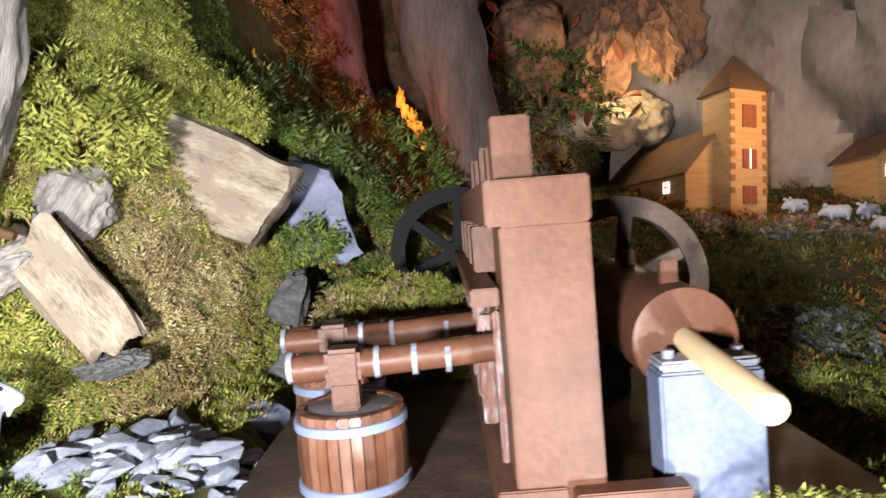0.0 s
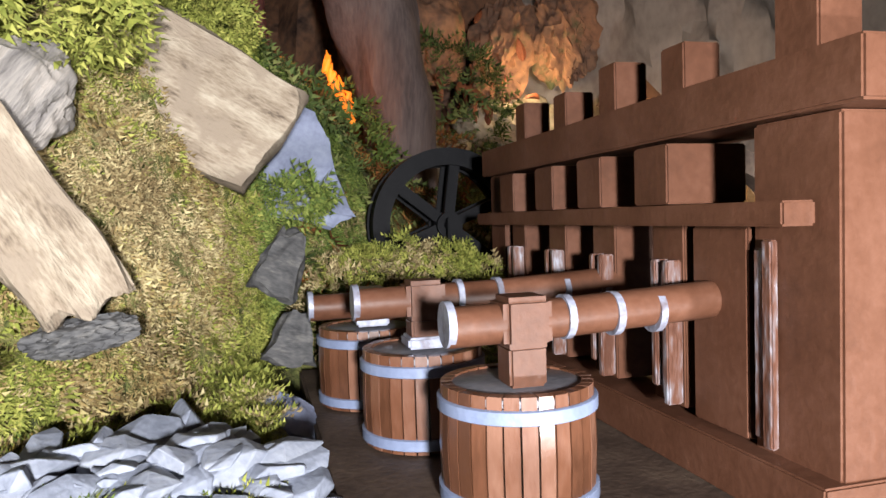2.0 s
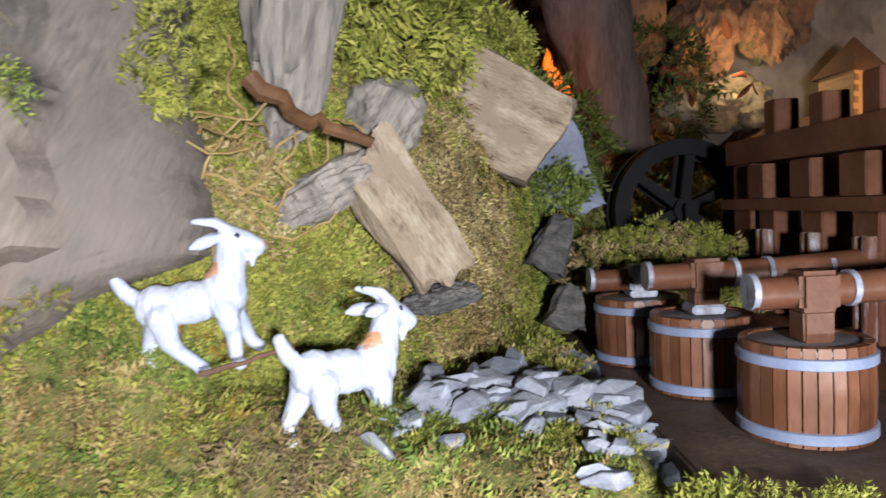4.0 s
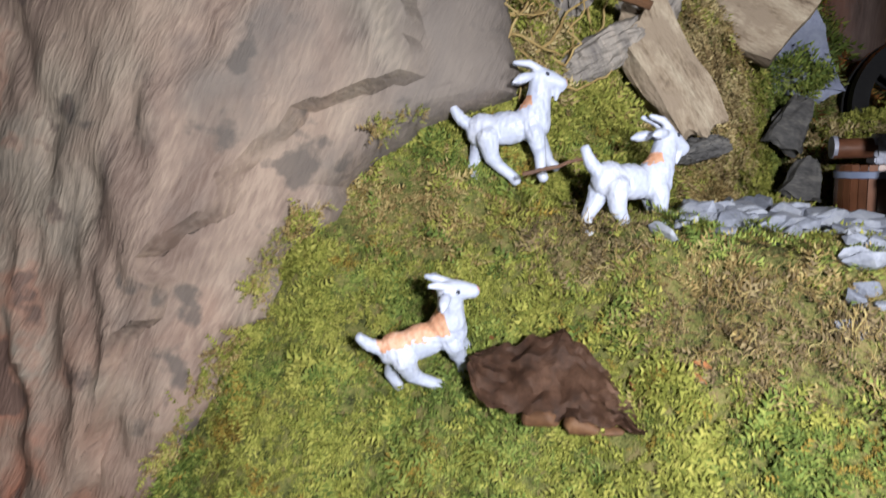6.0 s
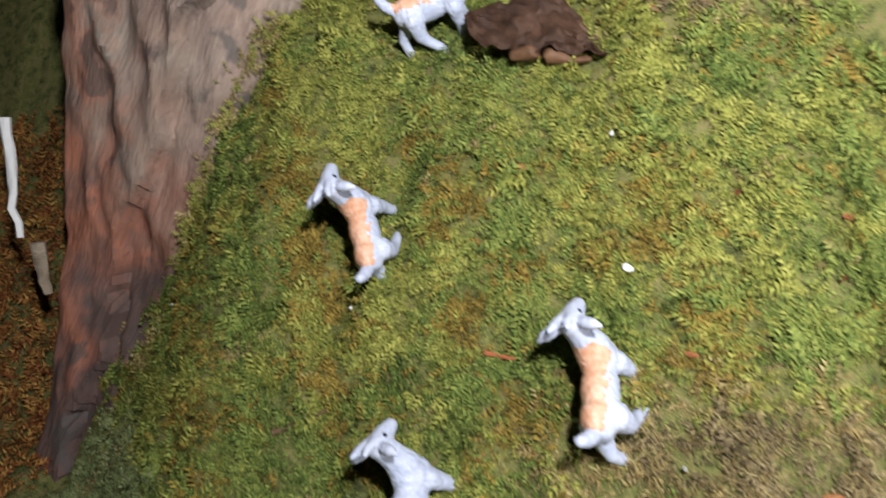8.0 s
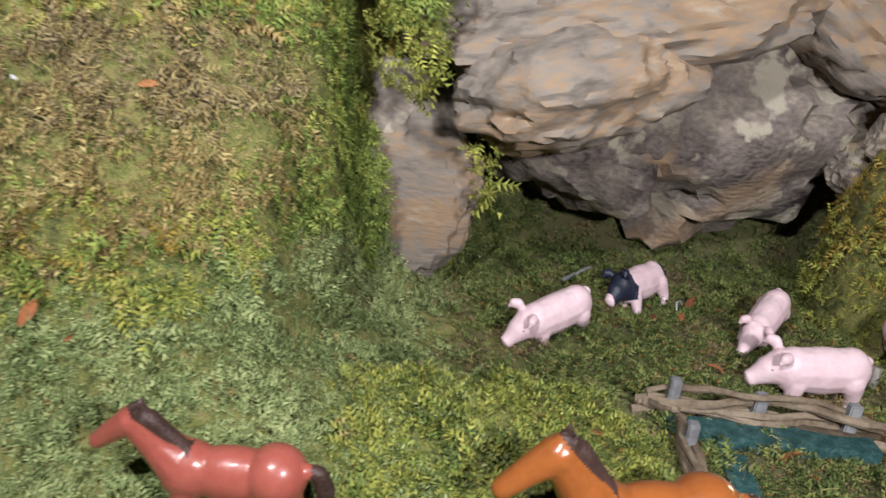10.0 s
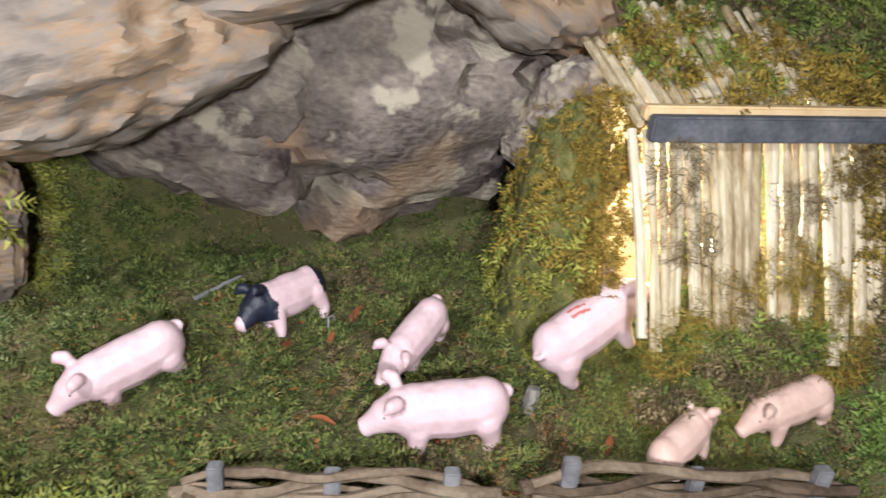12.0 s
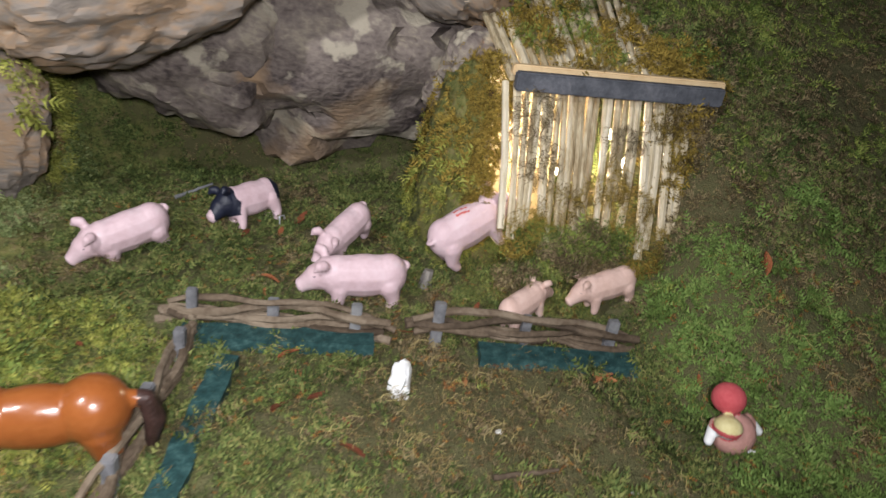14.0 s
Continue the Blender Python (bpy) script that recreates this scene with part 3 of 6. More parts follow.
link("bark_piece", boulder("bark_piece", (0.036, 0.012, 0.022), 22, 0.2), ORANGE_BARK, None, pose(0.112, 0.303, 0.200, -25, -12, 20), "curled orange-brown bark in a hollow of the rock", "bark")


# ---- the stamp mill ----
def worn(name, bm, parent, material=None):
    """A painted timber with rubbed edges, whose pale colour also paints in the lamp's highlight."""
    ob = part(name, bm, material or BROWN, parent)
    ob.data.materials.append(WORN_GLINT)
    for p in ob.data.polygons:
        if max(abs(c) for c in p.normal) < 0.96:
            p.material_index = 1
    return ob


MILL = pose(0.036, 0.271, 0.408, 5.5, -5, 0)
mill = holder("stamp_mill", MILL, "brown-painted wooden stamp mill model on a dark board", "mill")
board = part("base_board", box(-0.128, 0.17, -0.016, 0.30, -0.030, -0.008, 0.0015), BROWN_DK, mill, "dark worn base board")
worn("sill", box(0.0, 0.028, -0.004, 0.272, -0.0075, 0.010), mill)
worn("sill", box(0.03, 0.075, -0.012, 0.0, -0.0075, 0.010), mill)
worn("corner_post", box(0.008, 0.044, -0.002, 0.034, 0.0, 0.116, 0.0009), mill)
worn("post_stub", box(0.008, 0.024, 0.006, 0.024, 0.134, 0.160), mill)
worn("top_rail", box(0.002, 0.042, -0.015, 0.300, 0.1163, 0.1338, 0.0008), mill)
worn("middle_rail", box(-0.005, 0.007, 0.006, 0.292, 0.0835, 0.091), mill)
worn("middle_rail", box(0.031, 0.042, 0.036, 0.292, 0.0835, 0.091), mill)
for k, y in enumerate((0.072, 0.125, 0.178, 0.236)):
    st = worn("stamp", box(0.0005, 0.036, y, y + 0.024, 0.0915, 0.1145), mill)
    worn("stamp_shaft", box(0.0080, 0.032, y + 0.001, y + 0.023, 0.012, 0.091), mill)
    worn("stamp_head", box(0.0105, 0.027, y + 0.003, y + 0.019, 0.1342, 0.154 + 0.004 * (k % 2)), mill)
    bm = bmesh.new()
    for s in range(3):
        box(0.002 * (s % 2), 0.0070, y + 0.0005 + 0.004 * s, y + 0.0040 + 0.004 * s, 0.014 + 0.003 * s, 0.070 - 0.004 * (s % 2), 0.0006, bm)
    part("ribbed_plate", bm, SMEAR, mill, "silver-smeared ribbed plate")
worn("stamp_shaft", box(0.0070, 0.032, 0.036, 0.066, 0.011, 0.083), mill)
bm = bmesh.new()
for s in range(2):
    box(0.0045 + 0.001 * s, 0.0075, 0.022 + 0.0048 * s, 0.0265 + 0.0048 * s, 0.012 + 0.002 * s, 0.079 - 0.003 * s, 0.0006, bm)
part("ribbed_plate", bm, SMEAR, mill, "silver-smeared ribbed plate")
worn("far_post", box(0.008, 0.040, 0.272, 0.300, 0.0, 0.116), mill)

for k, (y, xe, xb) in enumerate(((0.056, -0.092, -0.066), (0.132, -0.112, -0.082), (0.204, -0.126, -0.094))):
    z = 0.053 if k < 2 else 0.044
    pipe = part("pipe", tube([(xe, y, z), (-0.05, y, z + 0.001), (0.012, y, z + 0.004)], [0.0068, 0.0068, 0.0068], 20), BROWN, mill, "brown-painted pipe with silver bands")
    for x in (xe + 0.0005, xb + 0.016, xb + 0.034, -0.016):
        part("band", tube([(x - 0.0013, y, z + 0.0012), (x + 0.0013, y, z + 0.0012)], [0.0077, 0.0077], 20), SILVER, pipe, "silver painted band")
    part("tee_joint", box(xb - 0.0085, xb + 0.0085, y - 0.0085, y + 0.0085, z - 0.0075, z + 0.0095, 0.002), BROWN if k < 2 else SILVER, pipe)
    part("spout", box(xb - 0.0065, xb + 0.0065, y - 0.0065, y + 0.0065, 0.0325 + 0.003 * k, z - 0.007, 0.001), BROWN if k < 2 else SILVER, pipe)
    if k:
        part("spout_collar", box(xb - 0.0085, xb + 0.0085, y - 0.0085, y + 0.0085, 0.0335, 0.0385, 0.001), SILVER, pipe, "silver painted collar")


def barrel():
    ob = holder("barrel", MILL @ pose(-0.066, 0.062, -0.008), "small brown staved barrel with grey-blue hoops", "barrel", "barrels under the pipes")
    n, r, h = 30, 0.0262, 0.041
    for k in range(n):
        a0, a1 = 2 * math.pi * (k + 0.06) / n, 2 * math.pi * (k + 0.94) / n
        bm = bmesh.new()
        vs = []
        for rr in (r, r - 0.004):
            for z in (0.0005, h / 2, h):
                q = rr * (1 + 0.03 * (1 - (2 * z / h - 1) ** 2))
                for a in (a0, a1):
                    vs.append(bm.verts.new((q * math.cos(a), q * math.sin(a), z)))
        for f in ((0, 1, 3, 2), (2, 3, 5, 4), (7, 6, 8, 9), (9, 8, 10, 11), (4, 5, 11, 10), (1, 0, 6, 7), (0, 2, 8, 6), (2, 4, 10, 8), (3, 1, 7, 9), (5, 3, 9, 11)):
            bm.faces.new([vs[i] for i in f])
        bmesh.ops.recalc_face_normals(bm, faces=bm.faces)
        part("stave", bm, STAVE, ob)
    part("barrel_core", tube([(0, 0, 0.001), (0, 0, h - 0.003)], [r - 0.003, r - 0.003], 32), BROWN_DK, ob)
    part("lid", tube([(0, 0, h - 0.0035), (0, 0, h - 0.0012), (0, 0, h - 0.0008)], [r - 0.0005, r - 0.0005, r - 0.0018], 40), LIDMAT, ob, "grey scuffed lid")
    for z in (0.0045, h - 0.0065):
        part("hoop", tube([(0, 0, z - 0.0024), (0, 0, z - 0.002), (0, 0, z + 0.002), (0, 0, z + 0.0024)], [r + 0.0007, r + 0.0014, r + 0.0014, r + 0.0007], 40), BAND, ob, "grey-blue painted hoop")
    return ob


first_barrel = barrel()
for x, y in ((-0.082, 0.136), (-0.095, 0.208)):
    copy_thing(first_barrel, MILL @ pose(x, y, -0.008, 0, 0, 25 * x))

# the cam drum with its crank dowel and wheel
part("cam_drum", tube([(0.090, 0.030, 0.058), (0.090, 0.031, 0.058), (0.090, 0.160, 0.062), (0.090, 0.161, 0.062)], [0.0225, 0.0238, 0.0238, 0.0225], 36), BROWN, mill, "brown painted drum")
for k in range(5):
    a = k * 2.1
    part("cam", box(-0.004, 0.004, -0.003, 0.003, 0.020, 0.033, 0.0008, None, Matrix.Translation((0.090, 0.05 + 0.024 * k, 0.060)) @ pose(0, 0, 0, 0, math.degrees(a), 0)), BROWN, mill)
part("bearing_block", box(0.070, 0.113, 0.006, 0.026, -0.0075, 0.050, 0.0012), BLUEGREY, mill, "blue-grey painted bearing block")
part("bearing_cap", box(0.071, 0.112, 0.007, 0.0255, 0.0502, 0.0545, 0.0012), SILVER, mill, "scuffed metal bearing cap")
for x in (0.077, 0.106):
    part("bolt", tube([(x, 0.016, 0.0545), (x, 0.016, 0.0575), (x, 0.016, 0.058)], [0.0026, 0.0026, 0.002], 10), SILVER, mill, "bright bolt head")
part("axle_dowel", tube([(0.090, 0.031, 0.0585), (0.0825, -0.064, 0.0555), (0.0824, -0.0652, 0.0554)], [0.0056, 0.0056, 0.0050], 20), DOWEL, mill, "pale bare wood dowel")
part("bearing_block", box(0.075, 0.105, 0.185, 0.205, -0.0075, 0.050, 0.0012), BLUEGREY, mill)


def wheel(parent, at, r, material, name, spokes, width):
    w = holder(name, Matrix.Translation(at), "", "")
    w.parent = parent
    for key in list(w.keys()):
        del w[key]
    bm = bmesh.new()
    n = 56
    prof = ((r, 0), (r, width), (r * 0.78, width), (r * 0.78, 0))
    rings = [[bm.verts.new((q * math.cos(2 * math.pi * k / n), y, q * math.sin(2 * math.pi * k / n))) for q, y in prof] for k in range(n)]
    for k in range(n):
        a, b = rings[k], rings[(k + 1) % n]
        for i in range(4):
            bm.faces.new((a[i], a[(i + 1) % 4], b[(i + 1) % 4], b[i]))
    bmesh.ops.recalc_face_normals(bm, faces=bm.faces)
    part("rim", bm, material, w)
    for k in range(spokes):
        part("spoke", box(-r * 0.07, r * 0.07, width * 0.25, width * 0.75, 0.1 * r, 0.8 * r, 0.0006, None, pose(0, 0, 0, 0, 360 / spokes * k + 8, 0)), material, w)
    part("hub", tube([(0, -0.002, 0), (0, width + 0.002, 0)], [r * 0.17, r * 0.17], 20), material, w)
    return w


wheel(mill, (0.100, 0.172, 0.068), 0.056, BROWN_DK, "wheel", 6, 0.014)
black_wheel = holder("water_wheel", MILL @ pose(-0.002, 0.375, 0.083), "black gloss spoked water wheel behind the mill", "wheel")
wheel(black_wheel, (0, 0, 0), 0.062, BLACK, "wheel_disc", 6, 0.014)
wheel(black_wheel, (0, 0.030, 0), 0.062, BLACK, "wheel_disc", 6, 0.006)
part("axle", tube([(0, -0.01, 0), (0, 0.05, 0)], [0.005, 0.005], 14), BLACK, black_wheel)
for y in (-0.014, 0.044):
    part("stand_leg", box(-0.005, 0.005, y, y + 0.006, -0.118, 0.006, 0.0008), BLACK, black_wheel)

# ---- cast figurines ----
def goat_mesh(tan, beard):
    """A cast goat in mid-stride, nose along x, with swept-back horns and leaf-shaped ears."""
    bm = bmesh.new()
    m = 0.001
    P = lambda *q: tuple(c * m for c in q)
    ball(P(-17, 0, 31.5), 0.0100, bm, (1.05, 0.80, 1.0))
    ball(P(-3, 0, 31), 0.0108, bm, (1.45, 0.80, 0.92))
    ball(P(12, 0, 33), 0.0112, bm, (0.95, 0.82, 1.10))
    limb(bm, (P(14, 0, 38), 0.0092), (P(17, 0, 46.5), 0.0071), (P(18.5, 0, 54), 0.0066))
    limb(bm, (P(18.5, 0, 57), 0.0066), (P(24.5, 0, 55), 0.0053), (P(30.5, 0, 52), 0.0038))
    limb(bm, (P(28, 0, 52), 0.0030), (P(30.5, 0, 49.5), 0.0021))
    if beard:
        limb(bm, (P(27.5, 0, 49), 0.0026), (P(26.5, 0, 43.5), 0.0011))
    for s in (-1, 1):
        limb(bm, (P(19, 2.6 * s, 61.5), 0.0022), (P(13, 3.4 * s, 65.5), 0.0023), (P(5 if beard else 10, (3.6 if beard else 4.6) * s, 67.0), 0.0014))
        if beard:
            limb(bm, (P(15, 5 * s, 58.5), 0.0018), (P(10, 7.4 * s, 57.8), 0.0031), (P(6.5, 8.6 * s, 57), 0.0029), (P(3, 9.6 * s, 56), 0.0012))
        else:
            limb(bm, (P(17, 5 * s, 58.5), 0.0020), (P(15, 9 * s, 59), 0.0031), (P(13.5, 12.5 * s, 59), 0.0028), (P(12, 16 * s, 58.5), 0.0012))
        ball(P(22.5, 4.6 * s, 58.2), 0.0013, bm)
    limb(bm, (P(-25, 0, 35.5), 0.0040), (P(-29.5, 0, 40), 0.0036), (P(-32.5, 0, 46), 0.0029))
    limb(bm, (P(-18, 5, 27), 0.0072), (P(-22.5, 5.5, 17), 0.0047), (P(-25.5, 5.5, 11.5), 0.0036), (P(-24.5, 5.5, 3.5), 0.0032), (P(-23.5, 5.5, 0.5), 0.0034))
    limb(bm, (P(-15, -5, 27), 0.0072), (P(-14, -5.5, 16), 0.0048), (P(-10.5, -5.5, 10.5), 0.0036), (P(-3.5, -5.5, 3.5), 0.0032), (P(-1.5, -5.5, 0.8), 0.0034))
    limb(bm, (P(12, -5, 27), 0.0060), (P(14, -5.5, 14), 0.0038), (P(13.5, -5.5, 3), 0.0030), (P(14.5, -5.5, 0.6), 0.0033))
    limb(bm, (P(13, 5, 27), 0.0060), (P(17.5, 5.5, 16), 0.0038), (P(20, 5.5, 8), 0.0030), (P(23, 5.5, 5), 0.0031))
    me = cast("goat_figurine", bm, 0.0008, 2)
    for v in me.vertices:
        c = v.co
        if 0.018 < c.z < 0.050 and c.x < 0.022:
            v.co = c + v.normal * (0.0004 * noise.noise(Vector((c.x * 420, c.y * 90, c.z * 170))) + 0.0004 * noise.noise(Vector((c.x * 900, c.y * 500, c.z * 350))))

    def choose(c):
        for s in (-1, 1):
            if (Vector(c) - Vector((0.0228, 0.0056 * s, 0.0584))).length < 0.0014:
                return 2
        if (Vector(c) - Vector((0.0342, 0, 0.0528))).length < 0.0022:
            return 3
        edge = 0.0455 - tan * 0.0090 + 0.0030 * noise.noise(Vector(c) * 350)
        return 1 if tan and -0.0255 < c.x < 0.0125 and c.z > edge and c.z < 0.0480 else 0

    return paint(me, (WHITE, TAN, INK, NOSE), choose)


GOAT_PLAIN, GOAT_TAN, GOAT_PALE = goat_mesh(0, 0), goat_mesh(1.0, 0), goat_mesh(0.42, 1)
GOATS = "goats on the mossy bank"
for me, at, fwd, up, s, words in (
        (GOAT_PALE, (-0.2890, 0.3365, 0.4165), (0.967, 0.161, 0.199), (-0.174, -0.156, 0.972), 0.95, "white goat figurine with swept-back horns standing on moss"),
        (GOAT_PALE, (-0.2249, 0.3228, 0.3900), (0.827, 0.561, 0.029), (-0.039, 0.005, 0.999), 0.95, "white goat figurine with raised tail beside grey stones"),
        (GOAT_TAN, (-0.3112, 0.2832, 0.3122), (0.880, 0.271, 0.391), (-0.179, -0.574, 0.799), 0.90, "white goat figurine with tan back beside a bark piece"),
        (GOAT_TAN, (-0.3230, 0.2367, 0.2027), (-0.400, 0.360, 0.843), (-0.229, -0.930, 0.288), 0.95, "white goat figurine with tan back climbing the moss"),
        (GOAT_TAN, (-0.1794, 0.1850, 0.1439), (-0.109, 0.730, 0.675), (-0.533, -0.616, 0.580), 0.98, "white goat figurine with tan back climbing the moss"),
        (GOAT_PLAIN, (-0.2573, 0.1649, 0.0790), (-0.111, 0.723, 0.682), (-0.576, -0.606, 0.549), 0.98, "plain white goat figurine climbing low on the bank")):
    link("goat_figurine", me, None, None, stand(at, fwd, up, s), words, "goat figurine", GOATS)


def pig_mesh(kind):
    bm = bmesh.new()
    m = 0.001
    P = lambda *q: tuple(c * m for c in q)
    ball(P(-4, 0, 20), 0.0128, bm, (1.75, 0.88, 0.98))
    ball(P(12, 0, 20.5), 0.0118, bm, (1.0, 0.92, 1.0))
    ball(P(-19, 0, 20.5), 0.0120, bm, (0.95, 0.90, 1.0))
    limb(bm, (P(-19, 0, 20.5), 0.0112), (P(-4, 0, 20.2), 0.0119), (P(12, 0, 20.6), 0.0112))
    limb(bm, (P(18, 0, 22), 0.0098), (P(25, 0, 20), 0.0075), (P(33, 0, 15.5), 0.0044))
    tube([P(32, 0, 16), P(35.5, 0, 14)], [0.0046, 0.0043], 14, bm)
    for s in (-1, 1):
        limb(bm, (P(19, 5.5 * s, 29), 0.0024), (P(20.5, 8.2 * s, 31.5), 0.0033), (P(23, 10 * s, 32), 0.0029), (P(25.5, 11 * s, 30), 0.0012))
        limb(bm, (P(11, 6 * s, 16), 0.0058), (P(12, 6.4 * s, 6), 0.0040), (P(13, 6.4 * s, 0.6), 0.0034))
        limb(bm, (P(-19, 6 * s, 17), 0.0072), (P(-22, 6.4 * s, 7), 0.0042), (P(-20.5, 6.4 * s, 0.6), 0.0034))
    tail = [(P(-29 - 2.4 * math.sin(a * 1.0), 2.4 * math.cos(a) - 2.4, 24 + 0.5 * a), 0.0013) for a in np.linspace(0, 5.5, 9)]
    limb(bm, *tail)
    for v in bm.verts:
        v.co.z = (v.co.z * 0.76 if v.co.z < 0.011 else v.co.z - 0.0026) * 1.16
    me = cast("pig_figurine", bm, 0.0009, 3)

    def choose(c):
        for s in (-1, 1):
            if (Vector(c) - Vector((0.0262, 0.0062 * s, 0.0246))).length < 0.0006:
                return 1
        if kind == "saddleback":
            if c.x > 0.0125 + 0.003 * noise.noise(Vector(c) * 200) and c.x < 0.034 and c.z > 0.011:
                return 1
            if c.x < -0.0215 and c.z > 0.016:
                return 1
        if kind == "hurt" and abs(c.x + 0.004) < 0.0045 and c.z > 0.0310 and abs(abs(c.y + 0.002 + 0.2 * c.x) - 0.0018) < 0.0007:
            return 2
        return 0

    return paint(me, (PEACH if kind == "peach" else PINK, INK, REDDISH), choose)


PIGS = {k: pig_mesh(k) for k in ("pink", "saddleback", "peach", "hurt")}
for kind, at, fwd, up, s, words in (
        ("pink", (0.1052, 0.2800, -0.0315), (-0.842, -0.448, -0.240), (-0.10, -0.30, 0.93), 1.0, "pale pink pig figurine walking on moss"),
        ("saddleback", (0.1828, 0.3349, -0.0315), (-0.810, -0.584, -0.062), (-0.32, 0.20, 0.88), 0.92, "pink pig figurine with blue-black head and rump"),
        ("pink", (0.2539, 0.2294, -0.0335), (-0.992, 0.032, -0.08), (-0.09, -0.10, 0.987), 1.06, "pale pink pig figurine beside the woven fence"),
        ("pink", (0.2482, 0.2903, -0.0250), (-0.645, -0.676, -0.358), (-0.09, -0.398, 0.913), 0.88, "small pink pig figurine with its head down"),
        ("hurt", (0.338, 0.252, 0.000), (0.86, 0.25, 0.48), (-0.5, -0.20, 0.9), 1.08, "pink pig figurine with red marks climbing to the hut"),
        ("peach", (0.4145, 0.1985, -0.0115), (-0.957, -0.113, -0.269), (-0.265, -0.049, 0.963), 0.75, "peach-coloured piglet figurine before the hut"),
        ("peach", (0.3580, 0.1900, -0.0200), (0.842, 0.503, 0.220), (-0.234, 0.013, 0.972), 0.69, "peach-coloured piglet figurine behind the fence")):
    link("pig_figurine", PIGS[kind], None, None, stand(at, fwd, up, s), words, "pig figurine", "pigs in the pen")


def horse_mesh(coat):
    bm = bmesh.new()
    m = 0.001
    P = lambda *q: tuple(c * m for c in q)
    ball(P(-2, 0, 53), 0.0150, bm, (1.8, 0.85, 0.98))
    ball(P(19, 0, 54), 0.0150, bm, (1, 0.88, 1.05))
    ball(P(-23, 0, 55), 0.0158, bm, (1, 0.95, 1.0))
    limb(bm, (P(24, 0, 60), 0.0118), (P(33, 0, 72), 0.0085), (P(40, 0, 83), 0.0072))
    limb(bm, (P(41, 0, 85), 0.0075), (P(50, 0, 78), 0.0058), (P(60, 0, 69), 0.0045))
    for s in (-1, 1):
        limb(bm, (P(38, 3 * s, 90), 0.0022), (P(37, 3.6 * s, 96), 0.0010))
        limb(bm, (P(20, 6 * s, 46), 0.0075), (P(21, 6.5 * s, 24), 0.0042), (P(20, 6.5 * s, 1), 0.0040))
        limb(bm, (P(-25, 6 * s, 48), 0.0092), (P(-30, 6.5 * s, 25), 0.0046), (P(-27, 6.5 * s, 1), 0.0042))
    limb(bm, (P(-37, 0, 60), 0.0035), (P(-44, 0, 58), 0.0042), (P(-47, 0, 46), 0.0050), (P(-45, 0, 32), 0.0030))
    limb(bm, (P(40, 0, 92), 0.0032), (P(33, 0, 86), 0.0045), (P(26, 0, 76), 0.0045), (P(18, 0, 68), 0.0030))
    me = cast("horse_figurine", bm, 0.0012, 3)

    def choose(c):
        if c.x < -0.0405 + 0.001 * noise.noise(Vector(c) * 300):
            return 1
        d = c.z - (0.0665 + (c.x - 0.018) * 1.02) - 0.0028
        if c.x > 0.016 and c.x < 0.042 and d > 0.0:
            return 1
        return 0

    return paint(me, (coat, MANE), choose)


link("horse_figurine", horse_mesh(CHESTNUT), None, None, stand((-0.046, 0.080, float(height(-0.046, 0.080)) - 0.016), (-1, 0.03, 0), (0, -0.2, 1), 0.72),
     "glossy red-brown horse figurine with a dark mane", "horse figurine", "horses by the pen")
link("horse_figurine", horse_mesh(BAY), None, None, stand((0.106, 0.082, float(height(0.106, 0.082)) - 0.022), (-1, -0.12, 0), (0, -0.05, 1), 0.96),
     "glossy orange-brown horse figurine with a black tail", "horse figurine", "horses by the pen")


# the small painted figure, kept to plain shapes
def plain_figure():
    bm = bmesh.new()
    ball((0, 0, 0.011), 0.0125, bm, (1, 0.9, 0.95))
    ball((-0.003, 0.006, 0.030), 0.0092, bm, (1, 1, 0.95))
    ball((-0.011, -0.005, 0.020), 0.0075, bm, (1, 1, 0.8))
    limb(bm, ((0.010, 0.002, 0.018), 0.003), ((0.016, -0.002, 0.011), 0.0028))
    limb(bm, ((-0.012, 0.003, 0.018), 0.003), ((-0.019, -0.002, 0.011), 0.0028))
    me = cast("figurine", bm, 0.0011, 2)

    def choose(c):
        if abs(c.x) > 0.0125 and c.z < 0.017:
            return 3
        if (Vector(c) - Vector((-0.011, -0.005, 0.020))).length < 0.0082:
            return 2 if c.z > 0.020 else 0
        return 0 if c.z > 0.0235 else 1

    return paint(me, (FELT_RED, FELT_PINK, STRAW, CHIP), choose)


link("figurine", plain_figure(), None, None, pose(0.438, 0.076, float(height(0.438, 0.076)) - 0.001, -8, 0, 10) @ Matrix.Diagonal((0.98, 0.98, 0.96, 1)),
     "small rounded figurine in red and dusty pink", "figurine")


